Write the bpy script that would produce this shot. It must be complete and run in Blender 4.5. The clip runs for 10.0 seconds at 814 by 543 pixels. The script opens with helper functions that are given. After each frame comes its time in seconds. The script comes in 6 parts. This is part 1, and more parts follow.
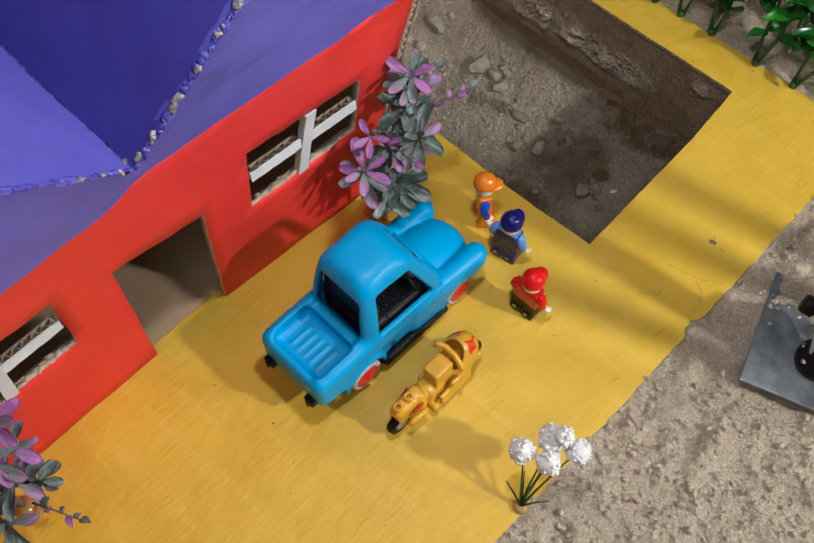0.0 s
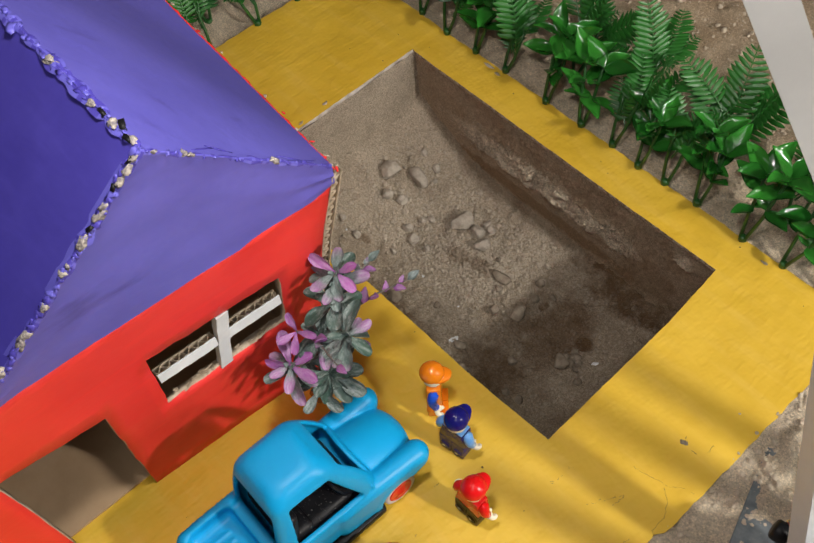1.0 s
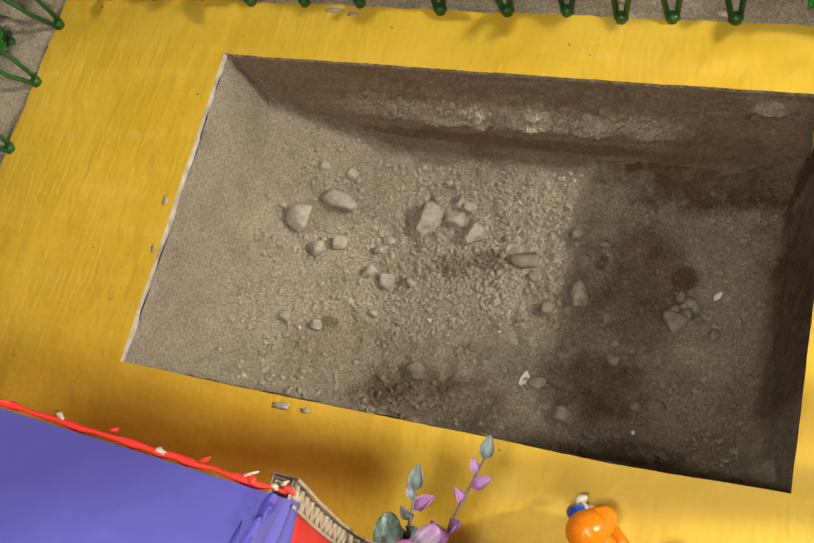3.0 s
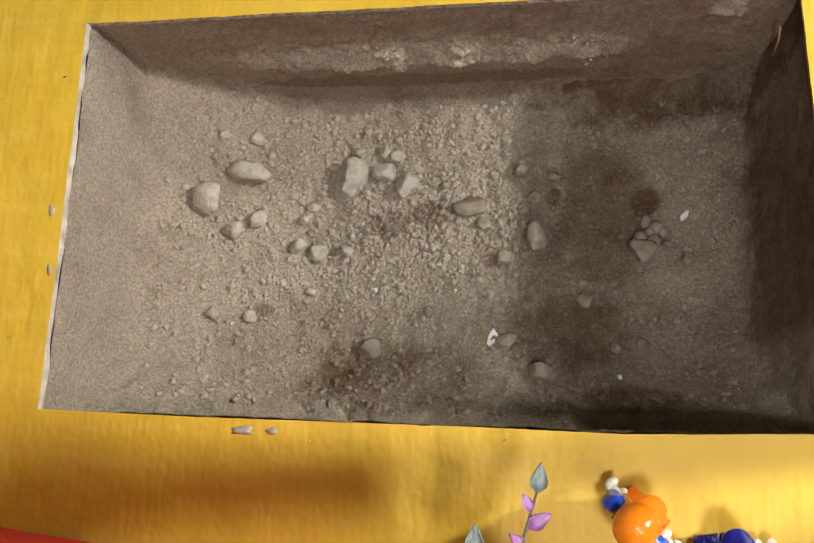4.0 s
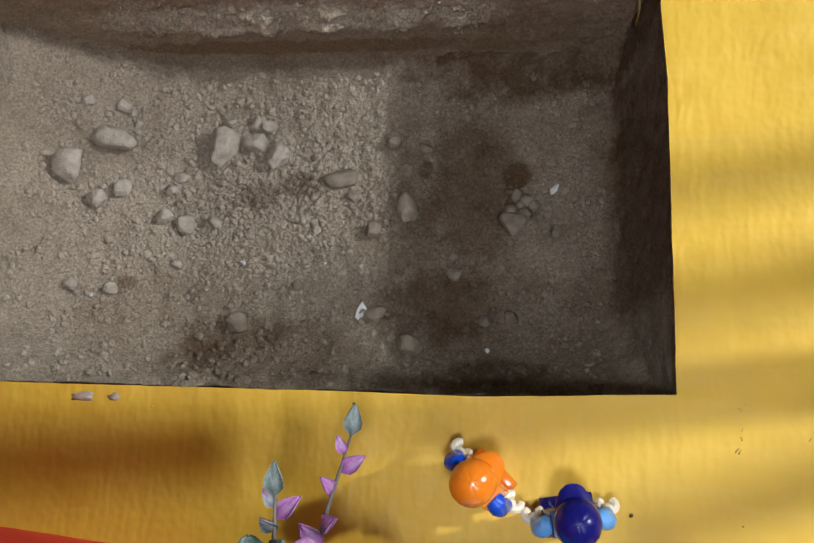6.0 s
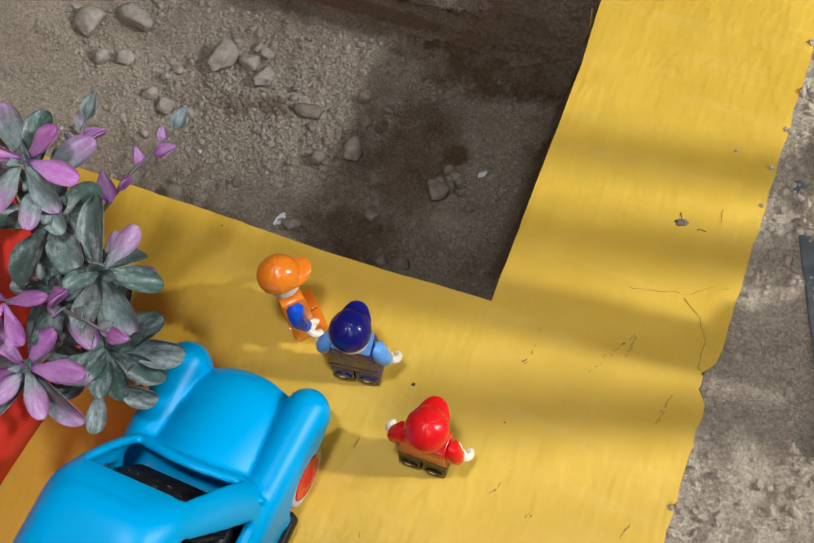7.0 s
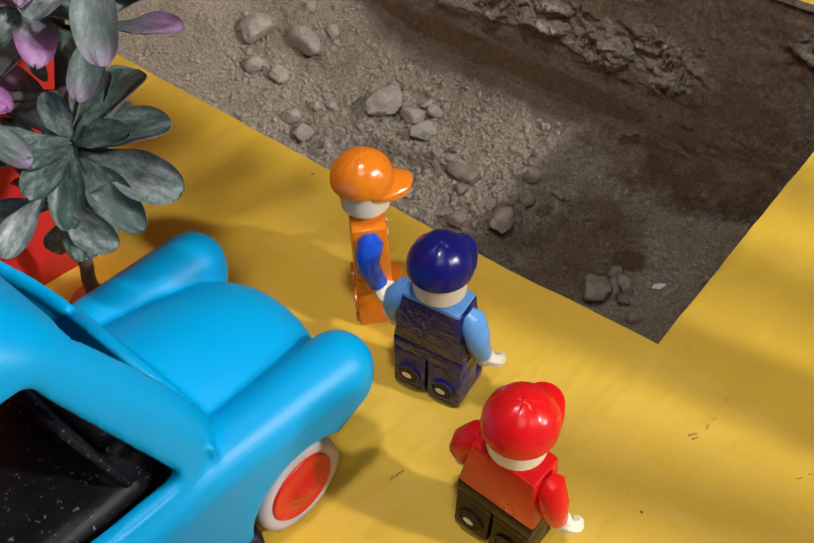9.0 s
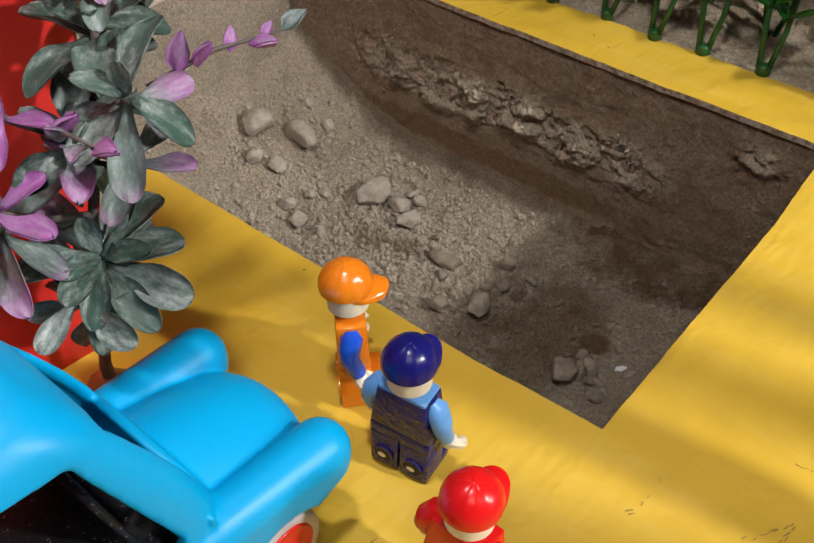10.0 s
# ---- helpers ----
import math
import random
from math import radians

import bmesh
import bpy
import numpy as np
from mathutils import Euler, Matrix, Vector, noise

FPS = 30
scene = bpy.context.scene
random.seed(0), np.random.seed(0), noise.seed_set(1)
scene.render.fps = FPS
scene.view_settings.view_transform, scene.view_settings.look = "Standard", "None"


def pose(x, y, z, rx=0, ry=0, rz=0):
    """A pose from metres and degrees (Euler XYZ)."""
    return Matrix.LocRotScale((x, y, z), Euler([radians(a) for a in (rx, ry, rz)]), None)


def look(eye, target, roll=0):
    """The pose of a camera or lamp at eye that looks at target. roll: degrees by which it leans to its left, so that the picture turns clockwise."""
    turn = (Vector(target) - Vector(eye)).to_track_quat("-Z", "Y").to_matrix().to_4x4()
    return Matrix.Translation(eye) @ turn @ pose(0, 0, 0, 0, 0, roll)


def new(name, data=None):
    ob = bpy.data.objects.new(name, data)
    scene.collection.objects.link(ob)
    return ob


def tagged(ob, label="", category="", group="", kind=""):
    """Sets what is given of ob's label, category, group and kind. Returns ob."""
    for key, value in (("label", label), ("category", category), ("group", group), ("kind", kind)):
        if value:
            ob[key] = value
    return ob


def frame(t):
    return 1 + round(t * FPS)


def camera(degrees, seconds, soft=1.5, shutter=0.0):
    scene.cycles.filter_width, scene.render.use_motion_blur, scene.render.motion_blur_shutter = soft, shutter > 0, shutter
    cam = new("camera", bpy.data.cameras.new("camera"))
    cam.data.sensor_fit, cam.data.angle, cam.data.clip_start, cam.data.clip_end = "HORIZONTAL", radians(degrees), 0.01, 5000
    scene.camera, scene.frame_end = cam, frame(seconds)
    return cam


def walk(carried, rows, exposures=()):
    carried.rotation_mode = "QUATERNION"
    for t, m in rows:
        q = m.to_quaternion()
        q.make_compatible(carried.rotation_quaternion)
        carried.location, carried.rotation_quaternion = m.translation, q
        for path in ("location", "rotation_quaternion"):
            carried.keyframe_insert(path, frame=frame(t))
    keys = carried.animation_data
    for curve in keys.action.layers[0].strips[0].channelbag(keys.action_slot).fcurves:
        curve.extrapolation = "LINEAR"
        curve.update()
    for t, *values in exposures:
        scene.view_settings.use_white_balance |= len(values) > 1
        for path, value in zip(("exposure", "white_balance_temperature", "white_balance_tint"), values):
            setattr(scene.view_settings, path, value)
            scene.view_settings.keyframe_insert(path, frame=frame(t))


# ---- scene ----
cam = camera(46.3, 10.0)
PATH = [
    (0, 0.1266, -0.2568, 0.4750, 28.26, 1.74, 44.58),
    (0.5, 0.1256, -0.2085, 0.4751, 32.10, 2.01, 48.28),
    (1, 0.1248, -0.1647, 0.4712, 33.46, 4.33, 48.02),
    (1.5, 0.0908, -0.1299, 0.4275, 33.66, 5.39, 47.56),
    (2, 0.0445, -0.1184, 0.3741, 33.30, 6.39, 45.46),
    (2.5, 0.0088, -0.0840, 0.3499, 30.35, 12.10, 31.91),
    (3, -0.0123, -0.0437, 0.3393, 20.09, 17.65, 14.98),
    (3.2, -0.0183, -0.0391, 0.3336, 16.48, 17.67, 11.16),
    (4.3, -0.0648, -0.0054, 0.2981, 11.30, 12.15, 2.28),
    (4.5, -0.0605, -0.0036, 0.2892, 11.69, 12.78, 2.11),
    (5, -0.0638, -0.0017, 0.2817, 11.58, 10.38, 1.20),
    (5.2, -0.0632, -0.0021, 0.2823, 11.45, 9.89, 1.03),
    (6.3, -0.0173, -0.0496, 0.3050, 13.89, 8.00, 6.43),
    (6.5, -0.0035, -0.0686, 0.3121, 16.04, 7.41, 10.07),
    (7, 0.0424, -0.1137, 0.2907, 24.43, 4.54, 22.63),
    (7.5, 0.0707, -0.1390, 0.2243, 31.57, 2.53, 35.13),
    (8, 0.0645, -0.1437, 0.1696, 38.33, 1.29, 40.02),
    (8.5, 0.0571, -0.1427, 0.1578, 40.85, 1.41, 41.48),
    (9, 0.0478, -0.1292, 0.1619, 43.18, 2.14, 40.67),
    (9.5, 0.0504, -0.1305, 0.1752, 45.47, 1.58, 40.87),
    (10, 0.0622, -0.1376, 0.1897, 46.81, 1.38, 41.07),
]
EXPOSURES = [(0.0, -0.32, 6150, 10), (0.8, -0.16, 6500, 10), (1.5, -0.08, 7050, 9), (2.5, 0.24, 7100, 4), (3.2, 0.44, 7000, 5), (4.5, 0.60, 6150, 9), (5.2, 0.44, 6000, 9), (6.5, -0.06, 5950, 9), (7.2, -0.08, 5950, 9), (8.0, -0.18, 6150, 10), (9.0, -0.08, 6350, 11), (10.0, 0.10, 6450, 10)]
walk(cam, [(t, pose(x, y, z, rx, ry, rz)) for t, x, y, z, rx, ry, rz in PATH], EXPOSURES)

# ---- world and lights ----
world = bpy.data.worlds.new("world")
scene.world = world
world.use_nodes = True
world.node_tree.nodes["Background"].inputs[0].default_value = (0.9, 0.95, 1.0, 1)
world.node_tree.nodes["Background"].inputs[1].default_value = 0.03


def lamp(name, kind, m, watts, colour, size):
    data = bpy.data.lights.new(name, kind)
    data.energy, data.color = watts, colour
    if kind == "AREA":
        data.shape, data.size = "DISK", size
    else:
        data.shadow_soft_size = size
    ob = new(name, data)
    ob.matrix_world = m
    return ob


# a fixed stand-in over the model for the camera's moving light, the desk lamp and the low clip lamp beside it, the
# room's ceiling lamp
lamp("camera_light", "POINT", pose(-0.010, -0.082, 0.440), 3.05, (1.0, 0.97, 0.92), 0.018)
lamp("desk_lamp", "AREA", look((0.70, 0.19, 0.58), (-0.05, -0.03, 0.0)), 6.3, (1.0, 0.96, 0.90), 0.048)
lamp("clip_lamp", "AREA", look((0.80, 0.37, 0.35), (-0.05, -0.06, 0.0)), 3.3, (1.0, 0.96, 0.90), 0.080)
lamp("ceiling_lamp", "AREA", look((0.8, -0.9, 2.0), (0, 0, 0)), 8.0, (1.0, 0.98, 0.95), 0.9)


# ---- materials ----
def ramp_mix(nt, fac, a, b):
    n = nt.nodes.new("ShaderNodeMix")
    n.data_type = "RGBA"
    if isinstance(fac, (int, float)):
        n.inputs[0].default_value = fac
    else:
        nt.links.new(fac, n.inputs[0])
    for i, v in ((6, a), (7, b)):
        if isinstance(v, tuple):
            n.inputs[i].default_value = (*v, 1)
        else:
            nt.links.new(v, n.inputs[i])
    return n.outputs[2]


def place(nt):
    return nt.nodes.new("ShaderNodeNewGeometry").outputs["Position"]


def noise_out(nt, scale, detail=4.0, rough=0.6, vector=None, stretch=None, distort=0.0):
    n = nt.nodes.new("ShaderNodeTexNoise")
    n.inputs["Scale"].default_value, n.inputs["Detail"].default_value = scale, detail
    n.inputs["Roughness"].default_value, n.inputs["Distortion"].default_value = rough, distort
    v = vector or place(nt)
    if stretch:
        mp = nt.nodes.new("ShaderNodeMapping")
        mp.inputs["Scale"].default_value = stretch
        nt.links.new(v, mp.inputs[0])
        v = mp.outputs[0]
    nt.links.new(v, n.inputs["Vector"])
    return n.outputs["Fac"]


def steps(nt, value, low, high):
    n = nt.nodes.new("ShaderNodeMapRange")
    n.interpolation_type = "SMOOTHSTEP"
    n.inputs[1].default_value, n.inputs[2].default_value = low, high
    nt.links.new(value, n.inputs[0])
    return n.outputs[0]


def maths(nt, op, a, b=0.0, c=0.0):
    n = nt.nodes.new("ShaderNodeMath")
    n.operation = op
    for i, v in enumerate((a, b, c)):
        if isinstance(v, (int, float)):
            n.inputs[i].default_value = v
        else:
            nt.links.new(v, n.inputs[i])
    return n.outputs[0]


def bump(nt, height, strength, distance, before=None):
    n = nt.nodes.new("ShaderNodeBump")
    n.inputs["Strength"].default_value, n.inputs["Distance"].default_value = strength, distance
    nt.links.new(height, n.inputs["Height"])
    if before:
        nt.links.new(before, n.inputs["Normal"])
    return n.outputs[0]


def blank(name, rough=0.5, metal=0.0):
    m = bpy.data.materials.new(name)
    m.use_nodes = True
    nt = m.node_tree
    sh = nt.nodes["Principled BSDF"]
    sh.inputs["Roughness"].default_value, sh.inputs["Metallic"].default_value = rough, metal
    return m, nt, sh


def simple(name, a, b, rough=0.5, metal=0.0, coarse=60.0, fine=900.0, relief=0.15, depth=0.0003, coat=0.0, speck=0.0):
    """Two tones mixed by coarse noise, fine relief, and roughness that varies with it."""
    m, nt, sh = blank(name, rough, metal)
    big, small = noise_out(nt, coarse, 5), noise_out(nt, fine, 3)
    col = ramp_mix(nt, steps(nt, big, 0.3, 0.7), a, b)
    if speck:
        col = ramp_mix(nt, maths(nt, "MULTIPLY", steps(nt, small, 0.62, 0.75), speck), col, (0.8, 0.78, 0.72))
    nt.links.new(col, sh.inputs["Base Color"])
    r = maths(nt, "MULTIPLY_ADD", big, 0.16, rough - 0.08)
    nt.links.new(r, sh.inputs["Roughness"])
    nt.links.new(bump(nt, small, relief, depth), sh.inputs["Normal"])
    sh.inputs["Coat Weight"].default_value = coat
    sh.inputs["Coat Roughness"].default_value = 0.12
    return m


def board_paint():
    """Yellow poster paint on corrugated card: flutes show through, with scuffs and thin brush strokes."""
    m, nt, sh = blank("yellow_paint", 0.5)
    patch = noise_out(nt, 14, 4)
    brush = noise_out(nt, 120, 4, stretch=(0.12, 1, 1), distort=0.4)
    scuff = noise_out(nt, 75, 6, 0.7)
    col = ramp_mix(nt, steps(nt, patch, 0.3, 0.7), (0.67, 0.42, 0.032), (0.77, 0.50, 0.050))
    col = ramp_mix(nt, maths(nt, "MULTIPLY", steps(nt, brush, 0.45, 0.8), 0.35), col, (0.83, 0.58, 0.13))
    col = ramp_mix(nt, maths(nt, "MULTIPLY", steps(nt, scuff, 0.66, 0.74), 0.5), col, (0.40, 0.24, 0.03))
    nt.links.new(col, sh.inputs["Base Color"])
    nt.links.new(maths(nt, "MULTIPLY_ADD", patch, 0.25, 0.44), sh.inputs["Roughness"])
    flute = nt.nodes.new("ShaderNodeTexWave")
    flute.bands_direction = "X"
    flute.inputs["Scale"].default_value, flute.inputs["Distortion"].default_value = 92, 5.0
    flute.inputs["Detail"].default_value = 2
    nt.links.new(place(nt), flute.inputs["Vector"])
    n1 = bump(nt, maths(nt, "MULTIPLY", flute.outputs["Fac"], steps(nt, noise_out(nt, 20, 3), 0.30, 0.65)), 0.19, 0.0003)
    n1 = bump(nt, noise_out(nt, 150, 2, 0.5, stretch=(1, 0.6, 1)), 0.55, 0.0012, n1)
    n2 = bump(nt, brush, 0.14, 0.0005, n1)
    nt.links.new(bump(nt, noise_out(nt, 30, 4), 0.30, 0.0025, n2), sh.inputs["Normal"])
    return m


def paint(name, a, b, streak=(0.15, 1, 1), rough=0.5, smear=None):
    m, nt, sh = blank(name, rough)
    big = noise_out(nt, 18, 4)
    brush = noise_out(nt, 130, 5, stretch=streak, distort=0.5)
    col = ramp_mix(nt, steps(nt, big, 0.3, 0.7), a, b)
    col = ramp_mix(nt, maths(nt, "MULTIPLY", steps(nt, brush, 0.5, 0.85), 0.4), col, tuple(min(1, 1.25 * c + 0.01) for c in b))
    if smear:
        stroke = noise_out(nt, 26, 5, 0.6, stretch=(1, 0.22, 1), distort=0.8)
        col = ramp_mix(nt, maths(nt, "MULTIPLY", steps(nt, stroke, 0.60, 0.72), 0.55), col, smear)
    nt.links.new(col, sh.inputs["Base Color"])
    nt.links.new(maths(nt, "MULTIPLY_ADD", brush, 0.2, rough - 0.1), sh.inputs["Roughness"])
    n1 = bump(nt, brush, 0.25, 0.0006)
    nt.links.new(bump(nt, big, 0.3, 0.004, n1), sh.inputs["Normal"])
    return m


def soil(name, dry, dark_tone, patches, second=1, base=0.0, gritty=1.0):
    """Sandy soil with grit. patches: ellipses (x, y, rx, ry, amount) of darker or paler ground, with ragged rims."""
    m, nt, sh = blank(name, 0.9)
    p = place(nt)
    grit, fine, blot = noise_out(nt, 1100, 6, 0.75), noise_out(nt, 3600, 3, 0.8), noise_out(nt, 45, 5, 0.65)
    warp = noise_out(nt, 85, 7, 0.72)
    sep = nt.nodes.new("ShaderNodeSeparateXYZ")
    nt.links.new(p, sep.inputs[0])
    darken = None
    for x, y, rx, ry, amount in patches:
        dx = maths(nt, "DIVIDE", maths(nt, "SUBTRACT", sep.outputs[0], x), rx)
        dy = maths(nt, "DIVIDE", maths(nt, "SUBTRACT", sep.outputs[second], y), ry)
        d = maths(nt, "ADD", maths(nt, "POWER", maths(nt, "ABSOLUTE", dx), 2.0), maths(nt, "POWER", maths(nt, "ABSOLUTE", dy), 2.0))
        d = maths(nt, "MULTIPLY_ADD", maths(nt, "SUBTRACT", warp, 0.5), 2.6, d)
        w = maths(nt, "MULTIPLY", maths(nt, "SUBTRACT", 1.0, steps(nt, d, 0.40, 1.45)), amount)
        darken = w if darken is None else maths(nt, "ADD", darken, w)
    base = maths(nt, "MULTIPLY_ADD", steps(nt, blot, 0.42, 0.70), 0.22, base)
    darken = base if darken is None else maths(nt, "ADD", darken, base)
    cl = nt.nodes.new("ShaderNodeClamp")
    nt.links.new(darken, cl.inputs[0])
    darken = cl.outputs[0]
    col = ramp_mix(nt, darken, dry, dark_tone)
    grain = nt.nodes.new("ShaderNodeMix")
    grain.data_type, grain.blend_type = "RGBA", "MULTIPLY"
    grain.inputs[0].default_value = min(1.0, gritty)
    nt.links.new(col, grain.inputs[6])
    shade = maths(nt, "ADD", maths(nt, "MULTIPLY_ADD", grit, 2.4, -0.55), maths(nt, "MULTIPLY", fine, 1.0))
    nt.links.new(shade, grain.inputs[7])
    col = grain.outputs[2]
    col = ramp_mix(nt, maths(nt, "MULTIPLY", steps(nt, fine, 0.66, 0.72), 0.5 * gritty), col, (0.62, 0.58, 0.52))
    # grains of about a millimetre, each with its own tone and a rounded top
    cell = nt.nodes.new("ShaderNodeTexVoronoi")
    cell.inputs["Scale"].default_value = 1050
    nt.links.new(p, cell.inputs["Vector"])
    tone = nt.nodes.new("ShaderNodeSeparateColor")
    nt.links.new(cell.outputs["Color"], tone.inputs[0])
    grains = nt.nodes.new("ShaderNodeMix")
    grains.data_type, grains.blend_type = "RGBA", "MULTIPLY"
    grains.inputs[0].default_value = min(1.0, gritty)
    nt.links.new(col, grains.inputs[6])
    nt.links.new(maths(nt, "MULTIPLY_ADD", tone.outputs[0], 0.36, 0.82), grains.inputs[7])
    nt.links.new(grains.outputs[2], sh.inputs["Base Color"])
    nt.links.new(maths(nt, "MULTIPLY_ADD", darken, -0.08, 0.96), sh.inputs["Roughness"])
    n1 = bump(nt, grit, 0.85 * gritty, 0.0019)
    n1 = bump(nt, maths(nt, "MULTIPLY", cell.outputs["Distance"], -1.0), 0.30 * gritty, 0.0010, n1)
    nt.links.new(bump(nt, fine, 0.8, 0.001, n1), sh.inputs["Normal"])
    return m


YELLOW = board_paint()
# darker ground along walls, corners and the right half; negative amounts are paler
TONE_PATCHES = [
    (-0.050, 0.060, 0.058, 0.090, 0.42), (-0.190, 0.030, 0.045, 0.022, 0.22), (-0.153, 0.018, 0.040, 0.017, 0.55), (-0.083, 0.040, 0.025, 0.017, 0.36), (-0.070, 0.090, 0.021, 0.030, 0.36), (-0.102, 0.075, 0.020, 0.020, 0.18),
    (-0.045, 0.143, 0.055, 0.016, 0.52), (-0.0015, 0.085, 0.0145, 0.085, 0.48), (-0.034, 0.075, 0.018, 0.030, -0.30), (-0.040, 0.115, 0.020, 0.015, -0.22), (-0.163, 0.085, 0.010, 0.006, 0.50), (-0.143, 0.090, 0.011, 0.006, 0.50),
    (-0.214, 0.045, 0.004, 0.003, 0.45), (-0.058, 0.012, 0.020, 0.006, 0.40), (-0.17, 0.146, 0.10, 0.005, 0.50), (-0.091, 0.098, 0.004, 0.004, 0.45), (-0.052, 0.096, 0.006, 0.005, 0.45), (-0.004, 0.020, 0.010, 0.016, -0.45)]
SOIL = soil("pit_soil", (0.45, 0.376, 0.288), (0.142, 0.083, 0.040), TONE_PATCHES)
GRIT = soil("pit_grit", (0.54, 0.465, 0.375), (0.18, 0.120, 0.072), TONE_PATCHES, gritty=0.5)
# browner back wall: a paler band half way down, a darker strip below
WALL_SOIL = soil("back_wall_soil", (0.60, 0.505, 0.385), (0.275, 0.180, 0.102), [
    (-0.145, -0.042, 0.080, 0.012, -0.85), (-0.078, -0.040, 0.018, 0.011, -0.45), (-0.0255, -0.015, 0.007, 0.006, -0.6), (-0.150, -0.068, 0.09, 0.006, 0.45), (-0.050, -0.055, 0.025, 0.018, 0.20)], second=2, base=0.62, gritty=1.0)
SAND_GRIT = soil("sand_grit", (0.66, 0.56, 0.44), (0.50, 0.41, 0.30), [], gritty=0.35)
SAND = soil("sand", (0.63, 0.53, 0.40), (0.36, 0.255, 0.160), [(-0.12, 0.50, 0.70, 0.30, 0.75)], gritty=1.0)
STONE = simple("stone", (0.36, 0.315, 0.265), (0.52, 0.46, 0.385), 0.85, coarse=260, fine=1300, relief=0.9, depth=0.0010, speck=0.5)
RED = paint("red_paint", (0.74, 0.024, 0.022), (0.82, 0.038, 0.033), (1, 0.12, 1), 0.55)
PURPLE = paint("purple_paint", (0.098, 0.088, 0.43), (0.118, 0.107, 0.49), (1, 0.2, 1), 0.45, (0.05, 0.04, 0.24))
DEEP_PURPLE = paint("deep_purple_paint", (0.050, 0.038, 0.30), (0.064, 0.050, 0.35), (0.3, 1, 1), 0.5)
KRAFT = simple("kraft_card", (0.42, 0.285, 0.17), (0.48, 0.335, 0.21), 0.85, coarse=40, fine=700, relief=0.3)
CARD_EDGE = simple("torn_card", (0.40, 0.31, 0.22), (0.56, 0.47, 0.37), 0.9, coarse=200, fine=1200, relief=0.5)
RAW_EDGE = simple("raw_card_edge", (0.20, 0.13, 0.07), (0.60, 0.53, 0.44), 0.9, coarse=420, fine=1200, relief=0.5)
TORN = simple("torn_joint_card", (0.13, 0.115, 0.14), (0.46, 0.41, 0.35), 0.9, coarse=520, fine=1300, relief=0.8, depth=0.0008)
WHITE_CARD = simple("white_card", (0.58, 0.60, 0.63), (0.68, 0.70, 0.73), 0.7, coarse=50, fine=800, relief=0.2)
GLUE = simple("glue_bead", (0.34, 0.17, 0.04), (0.5, 0.3, 0.1), 0.15, coarse=90, relief=0.1, coat=0.5)
CYAN = simple("cyan_plastic", (0.0, 0.32, 0.66), (0.0, 0.35, 0.71), 0.40, coarse=25, fine=1500, relief=0.03)
CYAN.node_tree.nodes["Principled BSDF"].inputs["Specular IOR Level"].default_value = 0.28
BLACK = simple("black_plastic", (0.005, 0.005, 0.006), (0.010, 0.010, 0.012), 0.42, coarse=120, fine=1600, relief=0.2, speck=0.10)
SCUFFED = simple("scuffed_black_plastic", (0.006, 0.006, 0.008), (0.013, 0.013, 0.016), 0.42, coarse=150, fine=900, relief=0.35, speck=0.30)
TYRE = simple("pale_tyre", (0.50, 0.45, 0.50), (0.58, 0.53, 0.57), 0.5, relief=0.05)
RIM = simple("red_plastic", (0.62, 0.014, 0.010), (0.70, 0.02, 0.014), 0.3, relief=0.03)
GOLD = simple("gold_plastic", (0.60, 0.31, 0.018), (0.71, 0.39, 0.03), 0.34, coarse=80, relief=0.08, coat=0.1)
ORANGE = simple("orange_plastic", (0.78, 0.20, 0.008), (0.84, 0.24, 0.010), 0.22, relief=0.02, coat=0.3)
FIG_RED = simple("bright_red_plastic", (0.62, 0.006, 0.008), (0.68, 0.009, 0.010), 0.26, relief=0.02, coat=0.08)
NAVY = simple("navy_plastic", (0.008, 0.008, 0.13), (0.012, 0.011, 0.17), 0.26, relief=0.12, coat=0.05)
NAVY_DAUBED = simple("daubed_navy_paint", (0.006, 0.006, 0.075), (0.014, 0.013, 0.19), 0.24, coarse=420, fine=480, relief=0.8, depth=0.0012)
SKY = simple("pale_blue_plastic", (0.13, 0.36, 0.78), (0.16, 0.40, 0.82), 0.28, relief=0.03)
ROYAL = simple("royal_blue_plastic", (0.01, 0.07, 0.58), (0.014, 0.09, 0.64), 0.22, relief=0.02)
CREAM = simple("cream_plastic", (0.78, 0.70, 0.54), (0.84, 0.78, 0.62), 0.35, relief=0.02)
for m, level in ((NAVY, 0.3), (BLACK, 0.16), (SCUFFED, 0.2)):
    m.node_tree.nodes["Principled BSDF"].inputs["Specular IOR Level"].default_value = level
for m in (FIG_RED,):
    m.node_tree.nodes["Principled BSDF"].inputs["Specular IOR Level"].default_value = 0.3
BROWN = simple("dark_brown_plastic", (0.016, 0.010, 0.008), (0.026, 0.016, 0.012), 0.3, relief=0.05)
BROWN.node_tree.nodes["Principled BSDF"].inputs["Specular IOR Level"].default_value = 0.12
STEM = simple("green_stem", (0.012, 0.07, 0.016), (0.02, 0.10, 0.02), 0.35, relief=0.1)
TWIG = simple("grey_twig", (0.10, 0.085, 0.075), (0.16, 0.14, 0.13), 0.7, relief=0.4)
